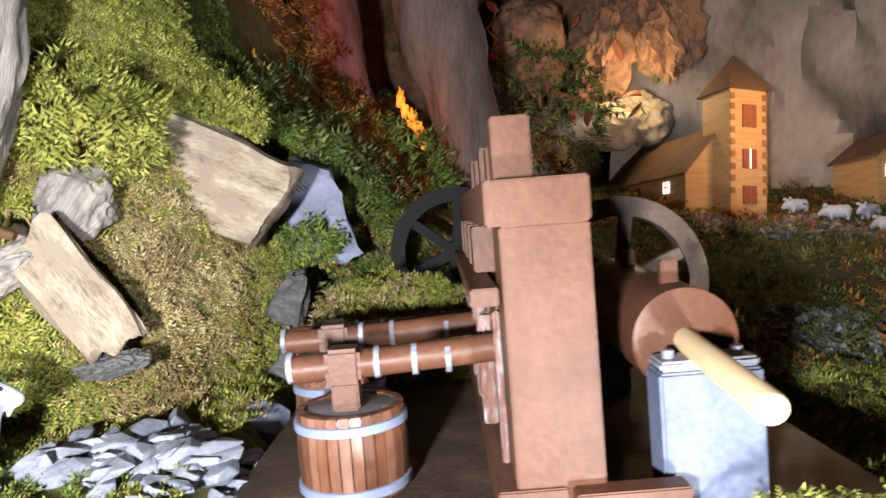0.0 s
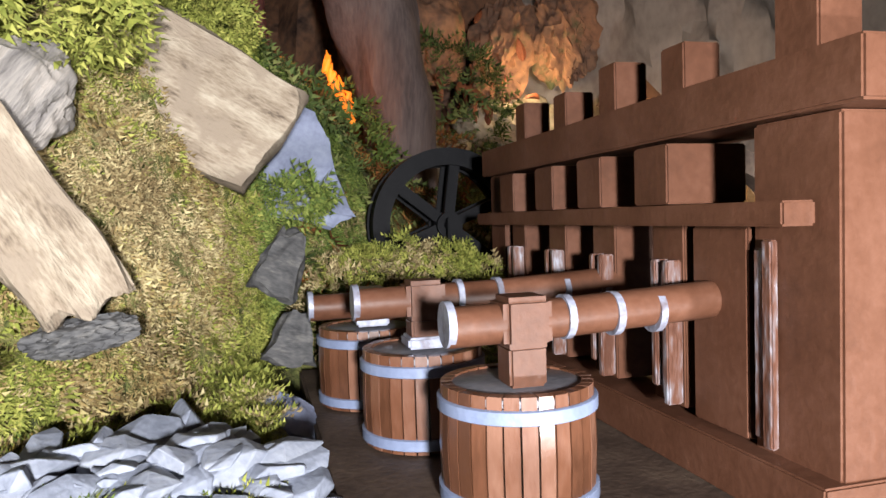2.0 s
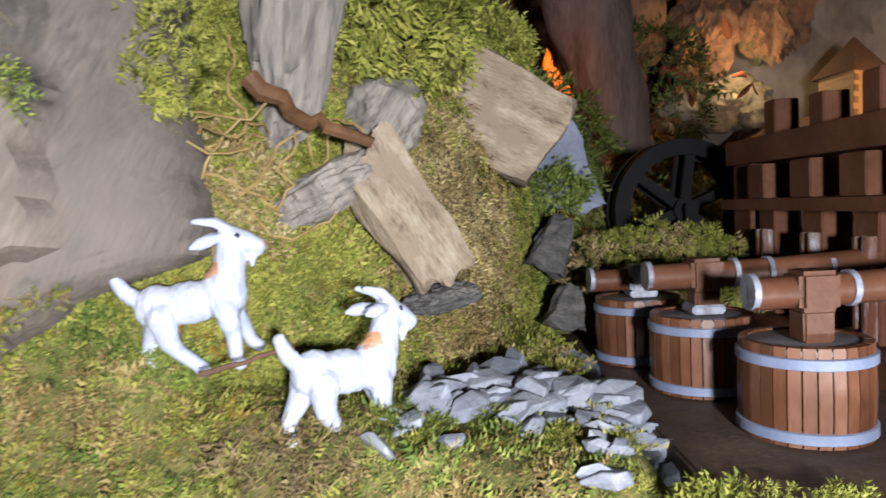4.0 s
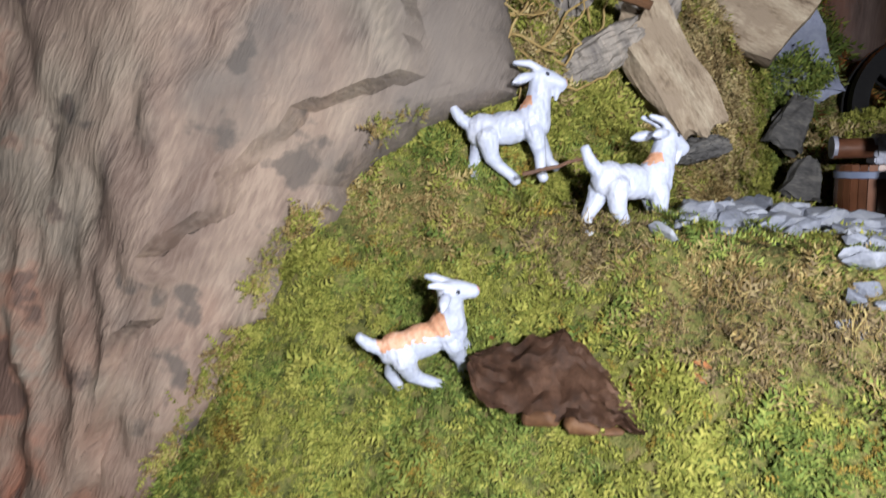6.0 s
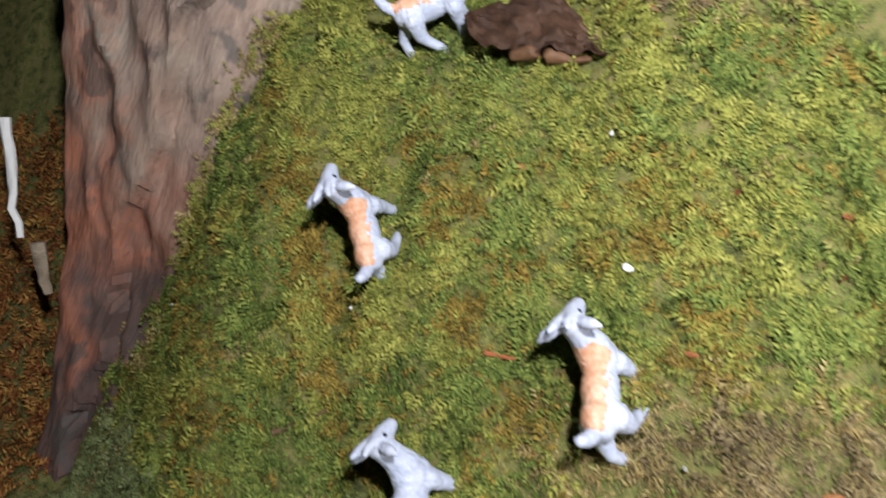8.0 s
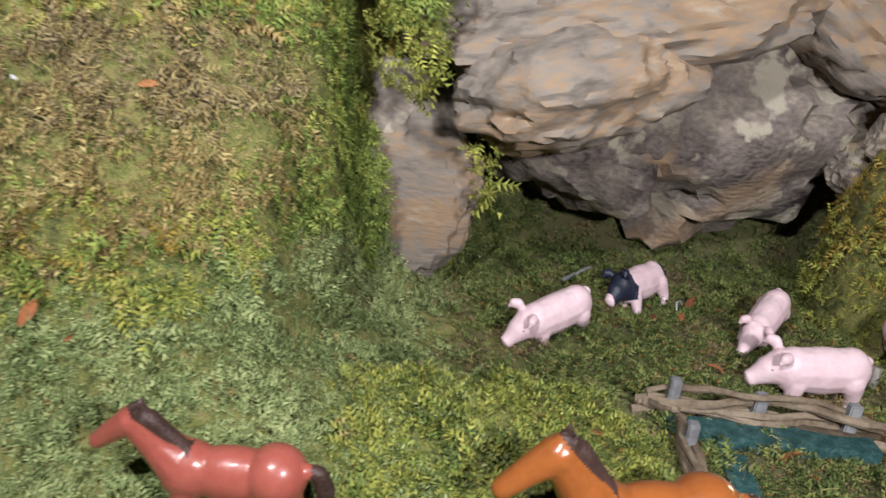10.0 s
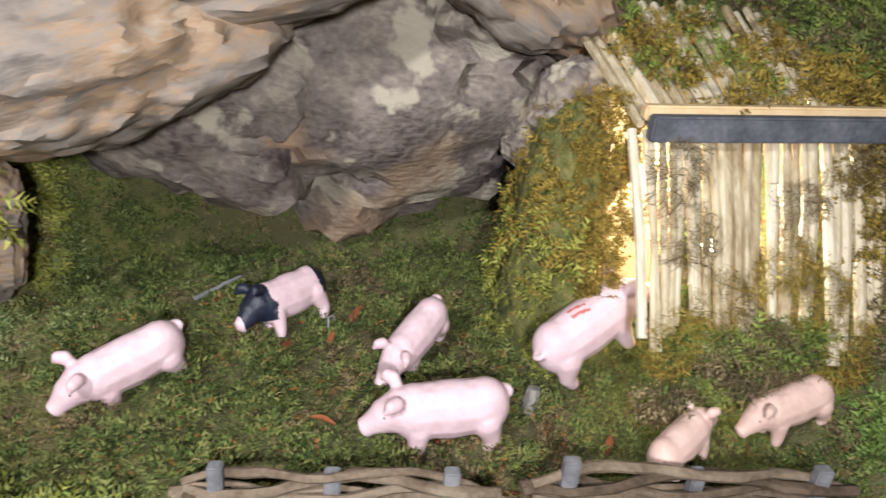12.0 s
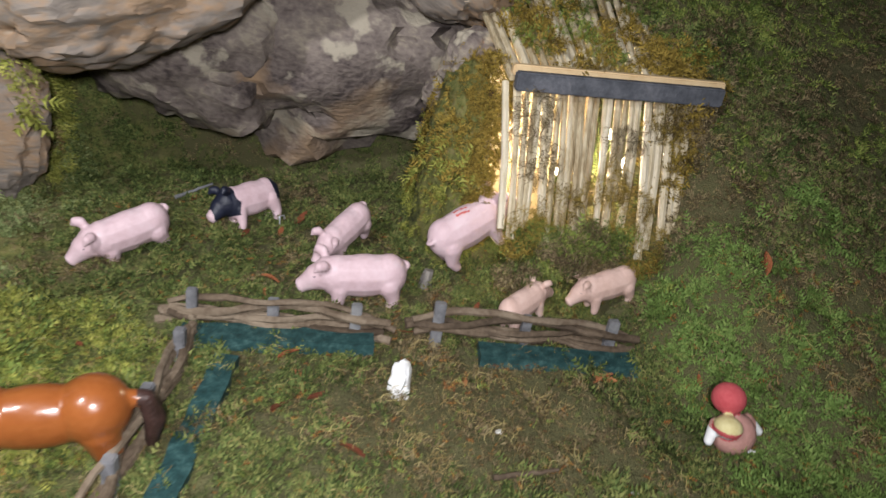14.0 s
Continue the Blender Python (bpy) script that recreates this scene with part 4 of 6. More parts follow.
# ---- the pig pen ----
def fence(ends, posts, label, seed, rails=7, h=0.022):
    rnd = random.Random(seed)
    (ax, ay), (bx, by) = ends
    d = Vector((bx - ax, by - ay, 0))
    L = d.length
    ang = math.degrees(math.atan2(d.y, d.x))
    z0 = float(height((ax + bx) / 2, (ay + by) / 2))
    ob = holder("fence", pose(ax, ay, z0, 0, 0, ang), label, "fence", "woven fences of the pen")
    for u in posts:
        bm = bmesh.new()
        w = rnd.uniform(0.0028, 0.0034)
        box(u * L - w, u * L + w, -0.0028, 0.0028, -0.006, h + rnd.uniform(0, 0.004), 0.0007, bm)
        part("post", bm, PEG, ob, "grey painted peg")
    for k in range(rails):
        z = 0.004 + k * (h - 0.007) / (rails - 1)
        pts, rad = [], []
        ph = rnd.uniform(-0.5, 0.5) + (math.pi if k % 2 else 0)
        r0 = rnd.uniform(0.0018, 0.0027)
        u0, u1 = rnd.uniform(-0.05, 0.03), rnd.uniform(0.97, 1.05)
        for i in range(17):
            u = u0 + (u1 - u0) * i / 16
            pts.append((u * L, 0.0038 * math.sin(u * 2 * math.pi * 1.5 + ph) + rnd.uniform(-0.0004, 0.0004), z + 0.004 * math.sin(u * 3.0 + k) + rnd.uniform(-0.0006, 0.0006) - 0.004 * (u - 0.4) ** 2 * k))
            rad.append(r0 * rnd.uniform(0.88, 1.1))
        part("woven_twig", tube(pts, rad, 8, None, 0.2), TWIG, ob)
    return ob


fence_a = fence(((0.140, 0.190), (0.264, 0.176)), (0.12, 0.48, 0.86), "low fence of woven brown twigs on grey pegs", 1)
fence_b = fence(((0.282, 0.176), (0.415, 0.158)), (0.10, 0.50, 0.90), "low fence of woven brown twigs on grey pegs", 2)
fence_c = fence(((0.156, 0.172), (0.128, 0.020)), (0.12, 0.42, 0.70), "low fence of woven brown twigs beside the horse", 3, 6)


def base_strip(parent, ends, w):
    (ax, ay), (bx, by) = ends
    L = math.hypot(bx - ax, by - ay)
    z = max(float(height(ax + (bx - ax) * u, ay + (by - ay) * u)) for u in (0, 0.3, 0.6, 1)) + 0.0045
    bm = bmesh.new()
    n = 24
    top = []
    for i in range(n + 1):
        u = i / n
        e = 0.0015 * noise.noise(Vector((u * 9, 1, ax * 50)))
        top.append([bm.verts.new((u * L, s * w / 2 + e, 0)) for s in (-1, 1)])
    for a, b in zip(top, top[1:]):
        bm.faces.new((a[0], b[0], b[1], a[1]))
    ex = bmesh.ops.extrude_face_region(bm, geom=list(bm.faces))
    for v in ex["geom"]:
        if isinstance(v, bmesh.types.BMVert):
            v.co.z -= 0.008
    bmesh.ops.recalc_face_normals(bm, faces=bm.faces)
    m = parent.matrix_basis.inverted() @ pose(ax, ay, z, 0, 0, math.degrees(math.atan2(by - ay, bx - ax)))
    return link("base_plate", mesh_of("base_plate", bm), TEAL, parent, m, "flat teal painted base")


base_strip(fence_a, ((0.150, 0.175), (0.257, 0.169)), 0.016)
base_strip(fence_b, ((0.318, 0.156), (0.416, 0.144)), 0.015)
base_strip(fence_c, ((0.176, 0.154), (0.150, 0.020)), 0.013)


# the cane-roofed hut
hut = holder("hut", Matrix.Translation((0.335, 0.255, FLOOR)), "low hut roofed with pale split canes and lit inside", "hut")


def hut_part(name, bm, material, label=""):
    bm.transform(Matrix.Translation((-0.335, -0.255, -FLOOR)))
    return part(name, bm, material, hut, label)


rnd = random.Random(5)
x = 0.326
while x < 0.462:
    r = rnd.uniform(0.0017, 0.0030)
    drop = rnd.uniform(0.0, 0.22) + (0.18 if 0.352 < x < 0.362 or 0.40 < x < 0.425 else 0)
    foot = Vector((x + 0.004 * rnd.uniform(-1, 1) + 0.010 * (0.462 - x) / 0.136 - 0.002, 0.203 + 0.055 * drop, 0.020 + 0.085 * drop))
    top = Vector((x + 0.014, 0.268, 0.113))
    mid = foot.lerp(top, 0.5) + Vector((rnd.uniform(-0.001, 0.001), -0.001, 0.001))
    hut_part("roof_cane", tube([foot, mid, top], [r * 0.95, r, r * 0.9], 7, None, 0.1), CANE)
    x += 2 * r + rnd.choice((-0.0006, -0.0002, 0.0003, 0.0012, 0.0018))
x = 0.344
while x < 0.490:
    r = rnd.uniform(0.0020, 0.0034)
    a = Vector((x, 0.268, 0.116))
    b = Vector((0.415 + (x - 0.415) * 1.25 + 0.010, 0.375, 0.158 + rnd.uniform(-0.003, 0.003)))
    hut_part("ridge_cane", tube([a, a.lerp(b, 0.5), b], [r, r, r * 0.9], 7, None, 0.1), CANE)
    x += 2 * r + rnd.choice((-0.0004, 0.0003, 0.0014))
hut_part("beam", box(0, 0.148, -0.0045, 0.0025, -0.0065, 0.0055, 0.001, None, pose(0.342, 0.256, 0.118, 0, -1.2, 0)), SLATEBAR, "charcoal-painted beam")
hut_part("beam_batten", box(0, 0.153, 0.0, 0.006, 0.0, 0.007, 0.001, None, pose(0.341, 0.2595, 0.1195, 0, -1.2, 0)), DOWEL, "pale wood batten")
hut_part("side_wall", box(0.335, 0.340, 0.285, 0.36, FLOOR, 0.105, 0.001), BARK)
hut_part("side_wall", box(0.470, 0.475, 0.262, 0.36, FLOOR, 0.105, 0.001), BARK)
hut_part("back_wall", box(0.339, 0.469, 0.345, 0.35, FLOOR, 0.125, 0.001), DOWEL, "pale wood back wall")
for p in ((0.366, 0.262, 0.098), (0.420, 0.262, 0.086), (0.430, 0.250, 0.070), (0.385, 0.252, 0.060), (0.402, 0.250, 0.064)):
    bm = bmesh.new()
    ball(p, 0.0035, bm)
    hut_part("bulb", bm, BULB, "small lit lamp bulb")


# ---- stones and litter ----
SHARDS = [shard("stone", s, 40 + i) for i, s in enumerate(((0.013, 0.010, 0.005), (0.010, 0.008, 0.004), (0.014, 0.008, 0.005), (0.0075, 0.006, 0.004), (0.011, 0.010, 0.005), (0.007, 0.007, 0.004)))]
rnd = random.Random(11)


def put_stone(x, y, s, lift=0.0, z=None):
    z = float(height(x, y)) if z is None else z
    return link("stone", rnd.choice(SHARDS), STONE, None, pose(x, y, z + lift, rnd.uniform(-30, 30), rnd.uniform(-30, 30), rnd.uniform(0, 360)) @ Matrix.Diagonal((s, s, s, 1)),
                "angular pale grey stone chip in the moss", "stone", "pale stones by the barrels")


for k in range(120):
    u = rnd.random()
    x = -0.198 + 0.105 * u + rnd.gauss(0, 0.004)
    y = 0.352 + 0.040 * u - 0.04 * u * u + rnd.gauss(0, 0.017)
    put_stone(x, y, rnd.uniform(0.65, 1.6), 0.002 + 0.005 * rnd.random())
for k in range(14):
    u = k / 13
    put_stone(-0.118 - 0.012 * u + rnd.gauss(0, 0.005), 0.335 - 0.07 * u + rnd.gauss(0, 0.003), rnd.uniform(0.6, 1.2), 0.003)
for x, y, s in ((-0.205, 0.322, 0.8), (-0.202, 0.312, 0.9), (-0.210, 0.300, 1.0), (-0.195, 0.335, 1.1)):
    put_stone(x, y, s, 0.003)
big = shard("stone", (0.014, 0.010, 0.016), 77, 18)
for x, y, s in ((-0.148, 0.405, 0.95), (-0.172, 0.372, 0.75), (-0.196, 0.352, 0.6)):
    link("stone", big, STONE, None, pose(x, y, float(height(x, y)) + 0.008, 10, 15, 90 * s) @ Matrix.Diagonal((s, s, s, 1)), "upright pale grey stone in the gravel", "stone", "pale stones by the barrels")


def on_bank(x, z):
    """The y at which the bank stands at height z."""
    ys = np.linspace(0.0, 0.6, 400)
    return float(np.interp(z, np.maximum.accumulate(height(np.full(400, x), ys)), ys))


# the dark bark piece held to the bank
def bark_sheet():
    bm = bmesh.new()
    rows = []
    for j in range(16):
        row = []
        for i in range(44):
            u, v = i / 43, j / 15
            top = float(np.interp(u, (0, 0.12, 0.5, 0.8, 1), (0.004, 0.008, 0.022, 0.006, -0.009))) + 0.003 * noise.noise(Vector((u * 14, 1, 2))) + 0.0015 * noise.noise(Vector((u * 40, 4, 2)))
            low = float(np.interp(u, (0, 0.12, 0.6, 1), (-0.004, -0.018, -0.014, -0.013))) + 0.003 * noise.noise(Vector((u * 12, 8, 2))) + 0.0015 * noise.noise(Vector((u * 44, 9, 2)))
            w = low + (top - low) * v
            curl = 0.010 * (1 - v) ** 0.6 + 0.005 * noise.noise(Vector((u * 7, v * 5, 5))) + 0.0022 * noise.noise(Vector((u * 12, v * 26, 9)))
            row.append(bm.verts.new((-0.036 + 0.074 * u + 0.003 * noise.noise(Vector((v * 9, 3, u * 2))), -curl, w)))
        rows.append(row)
    for a, b in zip(rows, rows[1:]):
        for i in range(43):
            bm.faces.new((a[i], a[i + 1], b[i + 1], b[i]))
    bmesh.ops.solidify(bm, geom=list(bm.faces), thickness=0.0018)
    return bm


thing("bark_piece", bark_sheet(), BARK, pose(-0.254, on_bank(-0.254, 0.322) - 0.011, 0.323, -20, 6, 0) @ Matrix.Diagonal((1.1, 1, 1.1, 1)), "curled dark brown bark piece on the moss", "bark")
bm = bmesh.new()
limb(bm, ((-0.017, 0.002, 0), 0.0035), ((-0.008, 0.001, 0.002), 0.0052))
limb(bm, ((0.003, 0.002, 0.001), 0.0050), ((0.014, 0.003, -0.001), 0.0032), ((0.024, 0.003, 0.001), 0.0018))
for v in bm.verts:
    v.co += noise.noise_vector(v.co * 130) * 0.0016
thing("bark_core", bm, ORANGE_BARK, pose(-0.247, on_bank(-0.247, 0.307) - 0.012, 0.307, 0, 2, 0), "orange-brown nut shell under the bark", "bark")


def stick(a, b, r, material, label, name="twig", n=9, bend=0.004, seed=1):
    a, b = Vector(a), Vector(b)
    pts = [a.lerp(b, i / (n - 1)) + noise.noise_vector(Vector((i * 0.7, seed, 3))) * bend for i in range(n)]
    return thing(name, tube(pts, [r * (1 - 0.4 * i / (n - 1)) for i in range(n)], 8, None, 0.3), material, None, label, "twig")


stick((-0.283, 0.305, 0.418), (-0.247, 0.307, 0.430), 0.0013, BARK, "thin dark twig between two goats", bend=0.001)
stick((-0.286, 0.352, 0.546), (-0.228, 0.368, 0.522), 0.0050, ORANGE_BARK, "red-brown bent branch stub in the moss", "branch", bend=0.008)
stick((-0.365, on_bank(-0.365, 0.10) - 0.004, 0.098), (-0.338, on_bank(-0.338, 0.112) - 0.004, 0.112), 0.0018, BARK, "short dark twig on the meadow", bend=0.001)
stick((-0.255, on_bank(-0.255, 0.155) - 0.004, 0.157), (-0.238, on_bank(-0.238, 0.155) - 0.004, 0.156), 0.0012, LEAF, "short brown twig on the meadow", bend=0.001)
stick((0.125, 0.350, -0.020), (0.150, 0.372, -0.017), 0.0014, PEG, "grey twig under the boulder", bend=0.001)
stick((0.302, 0.064, -0.025), (0.336, 0.066, -0.024), 0.0015, TWIG, "grey stick lying on the ground", bend=0.001)
stick((-0.601, 0.235, 0.25), (-0.592, 0.232, 0.17), 0.0038, CHIP, "white peeled stick beside the cliff", bend=0.003)
stick((-0.572, 0.228, 0.17), (-0.566, 0.228, 0.135), 0.0050, WOOD_PALE, "pale wood chip beside the cliff", bend=0.001)
for k in range(26):
    a = Vector((-0.335 + 0.08 * rnd.random(), 0, 0.478 + 0.05 * rnd.random()))
    a.y = on_bank(a.x, a.z) - 0.006
    pts, d = [], Vector((rnd.gauss(0, 1), 0, rnd.gauss(0, 1))).normalized()
    p = a.copy()
    for i in range(12):
        pts.append(p.copy())
        d = (d + Vector((rnd.gauss(0, 0.5), rnd.gauss(0, 0.15), rnd.gauss(0, 0.5)))).normalized()
        p = p + d * 0.0055
        p.y = min(p.y, on_bank(p.x, p.z) - 0.002)
    thing("root", tube(pts, [0.0010 * (1 - 0.04 * i) for i in range(12)], 5), ROOT, None, "thin yellow-brown curling root on the rock", "root", "tangled roots")
stick((0.302, 0.244, -0.030), (0.304, 0.246, -0.017), 0.0055, WOOD_GREY, "short grey wooden peg in the pen", "peg", bend=0.0)
link("stone", boulder("stone", (0.0056, 0.0045, 0.0125), 91, 0.35, 2.2, 3, 0.15), CHIP, None, pose(0.267, 0.130, -0.021, -38, 0, -12), "long white stone outside the fence", "stone")
for k, (x, y, s) in enumerate(((0.263, 0.258, 0.0026), (0.314, 0.094, 0.0026), (0.447, 0.070, 0.0026), (0.372, 0.052, 0.0030), (-0.001, 0.115, 0.002), (0.315, 0.350, 0.002))):
    link("chip", shard("chip", (s, s * 0.8, s * 0.6), 100 + k), CHIP, None, pose(x, y, float(height(x, y)) + 0.003, 10, 20, 50 * k), "small white chip on the moss", "chip", "white chips")
for k, (x, z, s) in enumerate(((-0.190, 0.208, 0.0032), (-0.207, 0.270, 0.0024), (-0.155, 0.130, 0.0022), (-0.335, 0.165, 0.0015), (-0.47, 0.14, 0.002))):
    link("chip", shard("chip", (s, s * 0.8, s * 0.7), 120 + k), CHIP, None, pose(x, on_bank(x, z) - 0.006, z, 10, 20, 50 * k), "small white chip on the moss", "chip", "white chips")
bm = tube([(0, 0, 0), (0, 0, 0.006), (0.003, 0, 0.007), (0.004, 0, 0.004)], [0.0006] * 4, 8)
thing("staple", bm, STEEL, pose(0.203, 0.320, FLOOR + 0.004, -20, 0, 10), "bright steel staple stuck in the moss", "staple")


def leaf_mesh(seed):
    bm = bmesh.new()
    rows = []
    for i in range(7):
        u = i / 6
        w = 0.35 * math.sin(math.pi * min(1, u * 0.95 + 0.03)) ** 0.8 * 0.5
        z = 0.10 * math.sin(3 * u + seed)
        rows.append([bm.verts.new((u - 0.5, s * w, z + 0.10 * abs(s) * (1 + 0.4 * math.sin(seed * 2)))) for s in (-1, -0.4, 0.4, 1)])
    for a, b in zip(rows, rows[1:]):
        for i in range(3):
            bm.faces.new((a[i], a[i + 1], b[i + 1], b[i]))
    return mesh_of("dry_leaf", bm)


LEAVES = [leaf_mesh(i) for i in range(4)]
for k in range(46):
    x, y = rnd.uniform(0.10, 0.46), rnd.uniform(0.06, 0.36)
    s = rnd.uniform(0.007, 0.016)
    link("dry_leaf", LEAVES[k % 4], LEAF, None, pose(x, y, float(height(x, y)) + 0.004, rnd.uniform(-40, 40), rnd.uniform(-30, 30), rnd.uniform(0, 360)) @ Matrix.Diagonal((s, s, s, 1)),
         "small curled red-brown dry leaf on moss", "leaf", "dry leaves in the pen")
for k in range(22):
    x, z = rnd.uniform(-0.42, 0.0), rnd.uniform(0.06, 0.34)
    s = rnd.uniform(0.006, 0.012)
    link("dry_leaf", LEAVES[k % 4], LEAF, None, pose(x, on_bank(x, z) - 0.004, z, rnd.uniform(40, 110), rnd.uniform(-30, 30), rnd.uniform(0, 360)) @ Matrix.Diagonal((s, s, s, 1)),
         "small curled red-brown dry leaf on moss", "leaf", "dry leaves on the bank")

# ---- moss: fronds strewn over the ground, too many to count ----
rng = np.random.default_rng(3)


def frond(kind):
    """One frond as points and triangles, one unit long: feathery, needle-like or a curled thread."""
    v, f = [], []
    if kind == "feather":
        arch = lambda u: 0.40 * u - 0.45 * u * u
        v += [(0.0, 0.02, 0.0), (0.0, -0.02, 0.0), (1.08, 0.0, arch(1.08))]
        f += [(0, 1, 2)]
        for k in range(4):
            u = 0.12 + 0.23 * k
            w = 0.34 * (1 - 0.55 * u)
            for s in (-1, 1):
                a = len(v)
                v += [(u, 0.0, arch(u)), (u + 0.15, 0.0, arch(u + 0.15)), (u + 0.24, s * w, arch(u) + 0.05 + 0.06 * (k % 2))]
                f += [(a, a + 1, a + 2) if s > 0 else (a + 1, a, a + 2)]
    else:
        n = 5
        for k in range(n + 1):
            u = k / n
            c = (u * 0.9, 0.22 * math.sin(5.0 * u), 0.30 * math.sin(2.6 * u))
            v += [(c[0], c[1] - 0.019, c[2]), (c[0], c[1] + 0.019, c[2] + 0.01)]
        for k in range(n):
            a = 2 * k
            f += [(a, a + 1, a + 3), (a, a + 3, a + 2)]
    return np.array(v), np.array(f)


def strew(name, pos, nrm, size, kind, material, label, rise=0.35, down=0.0):
    """Many fronds at the given places, lying along the surface and lifting off it."""
    if not len(pos):
        return None
    v, f = frond(kind)
    n = len(pos)
    t = rng.normal(size=(n, 3))
    t[:, 0] += 1.1 * (bumps(pos[:, 0], pos[:, 1] + 0.7 * pos[:, 2], 130, 1) + bumps(pos[:, 2], pos[:, 0], 60, 5))
    t[:, 2] += 1.1 * (bumps(pos[:, 0], pos[:, 1] + 0.7 * pos[:, 2], 115, 4) + bumps(pos[:, 2], pos[:, 0], 75, 8)) - down
    t -= nrm * (t * nrm).sum(1, keepdims=True)
    t /= np.linalg.norm(t, axis=1, keepdims=True) + 1e-9
    lift = rng.uniform(0.0, rise, (n, 1)) + rng.uniform(0, 0.25, (n, 1))
    a = t + nrm * lift
    a /= np.linalg.norm(a, axis=1, keepdims=True)
    tw = nrm + 0.5 * rng.normal(size=(n, 3))
    b = np.cross(tw, a)
    b /= np.linalg.norm(b, axis=1, keepdims=True) + 1e-9
    c = np.cross(a, b)
    c0 = bumps(pos[:, 0], pos[:, 1] + 0.8 * pos[:, 2], 150, 2) + 0.8 * bumps(pos[:, 2] + 0.4 * pos[:, 1], pos[:, 0], 330, 5)
    clump = np.clip(1 + 0.75 * c0, 0.45, 2.0)
    pos = pos + nrm * (size * 0.55 * (clump - 0.45))[:, None]
    s = (size * clump * rng.uniform(0.5, 1.3, n))[:, None, None]
    w = v[None, :, 0, None] * a[:, None] + v[None, :, 1, None] * b[:, None] + v[None, :, 2, None] * c[:, None]
    w = pos[:, None] + w * s - nrm[:, None] * 0.0008
    faces = (f[None] + (np.arange(n) * len(v))[:, None, None]).reshape(-1, 3)
    me = bpy.data.meshes.new(name)
    me.vertices.add(n * len(v))
    me.vertices.foreach_set("co", w.astype(np.float32).ravel())
    me.loops.add(len(faces) * 3)
    me.loops.foreach_set("vertex_index", faces.astype(np.int32).ravel())
    me.polygons.add(len(faces))
    me.polygons.foreach_set("loop_start", np.arange(0, len(faces) * 3, 3, dtype=np.int32))
    me.update(calc_edges=True)
    return link(name, me, material, label=label, category="moss", kind="stuff")


def ground_spots(n, x0, x1, y0, y1, keep=None, zf=height):
    """Places on the ground, as many on steep parts as their area asks for."""
    m = n * 9
    x, y = rng.uniform(x0, x1, m), rng.uniform(y0, y1, m)
    e = 0.002
    gx = (zf(x + e, y) - zf(x - e, y)) / (2 * e)
    gy = (zf(x, y + e) - zf(x, y - e)) / (2 * e)
    area = np.sqrt(1 + gx * gx + gy * gy)
    ok = rng.uniform(0, 5.0, m) < area
    if keep is not None:
        ok &= keep(x, y)
    i = np.nonzero(ok)[0][:n]
    nr = np.stack([-gx, -gy, np.ones(m)], 1)[i] / area[i, None]
    return np.stack([x, y, zf(x, y)], 1)[i], nr


def patch(p, f, seed):
    """A blotchy field with frayed edges for mixing kinds of moss, over the surface."""
    a, b = p[:, 0] + 0.15 * p[:, 1], p[:, 1] + 0.9 * p[:, 2] - 0.2 * p[:, 0]
    w = 0.02 * bumps(a, b, 50, seed + 3)
    return bumps(a + w, b - w, f, seed) + 0.7 * bumps(b + w, a + w, f * 2.9, seed + 2) + 0.5 * bumps(a - w, b, f * 6.1, seed + 4) + 0.22 * rng.normal(size=len(p))


def off_things(x, y):
    """Keeps the moss off the mill's board, the cliff and the stone heap."""
    mill_board = (x > -0.112) & (x < 0.215) & (y > np.where(x < -0.03, 0.262, 0.245)) & (y < 0.60)
    heap = ((x + 0.145) / 0.055) ** 2 + ((y - 0.372) / 0.024) ** 2 < 1
    return ~(mill_board & (height(x, y) > 0.30)) & ~heap


def near(p, at, r):
    return ((p - np.array(at)) ** 2 / np.array(r) ** 2).sum(1) < 1 + 0.5 * rng.normal(size=len(p))


MOSS_LUSH = mat("lush_moss", [(0.075, 0.12, 0.025), (0.12, 0.195, 0.045), (0.18, 0.25, 0.065)], 25, 0.75, 0, 500, island=0.45, spec=0.25)
# bank with the goats, and the green below it
P, N = ground_spots(130000, -0.53, 0.085, 0.02, 0.40, lambda x, y: off_things(x, y) & (rng.random(len(x)) < (0.065 - x + 0.03 * bumps(x, y, 50, 4)) / 0.05))
thick = patch(P, 120, 12) > -0.75
P, N = P[thick], N[thick]
dry = near(P, (-0.115, 0.155, 0.120), (0.105, 0.07, 0.050)) | near(P, (-0.165, 0.285, 0.365), (0.06, 0.05, 0.030)) | near(P, (-0.34, 0.30, 0.40), (0.06, 0.04, 0.03)) | (patch(P, 45, 5) > 1.0)
earth = near(P, (-0.100, 0.170, 0.135), (0.075, 0.06, 0.020)) | near(P, (-0.20, 0.12, 0.065), (0.06, 0.06, 0.012)) | near(P, (-0.155, 0.29, 0.352), (0.055, 0.06, 0.022)) | near(P, (-0.25, 0.30, 0.385), (0.03, 0.05, 0.02))
dry &= ~earth
gold = ~dry & ~earth & (patch(P, 70, 8) > 0.80 - 0.45 * (P[:, 0] < -0.13) * (P[:, 2] < 0.26))
low = ~dry & ~earth & (P[:, 2] < 0.055 + 0.02 * patch(P, 30, 6)) & (P[:, 1] > 0.02)
gold &= ~low
bright = ~low & ~dry & ~earth & ~gold & (patch(P, 38, 1) + 1.6 * (P[:, 2] - 0.22) > 0.0)
rest = ~dry & ~earth & ~gold & ~bright & ~low
lush = rest & (patch(P, 60, 3) > 0.35)
rest &= ~lush
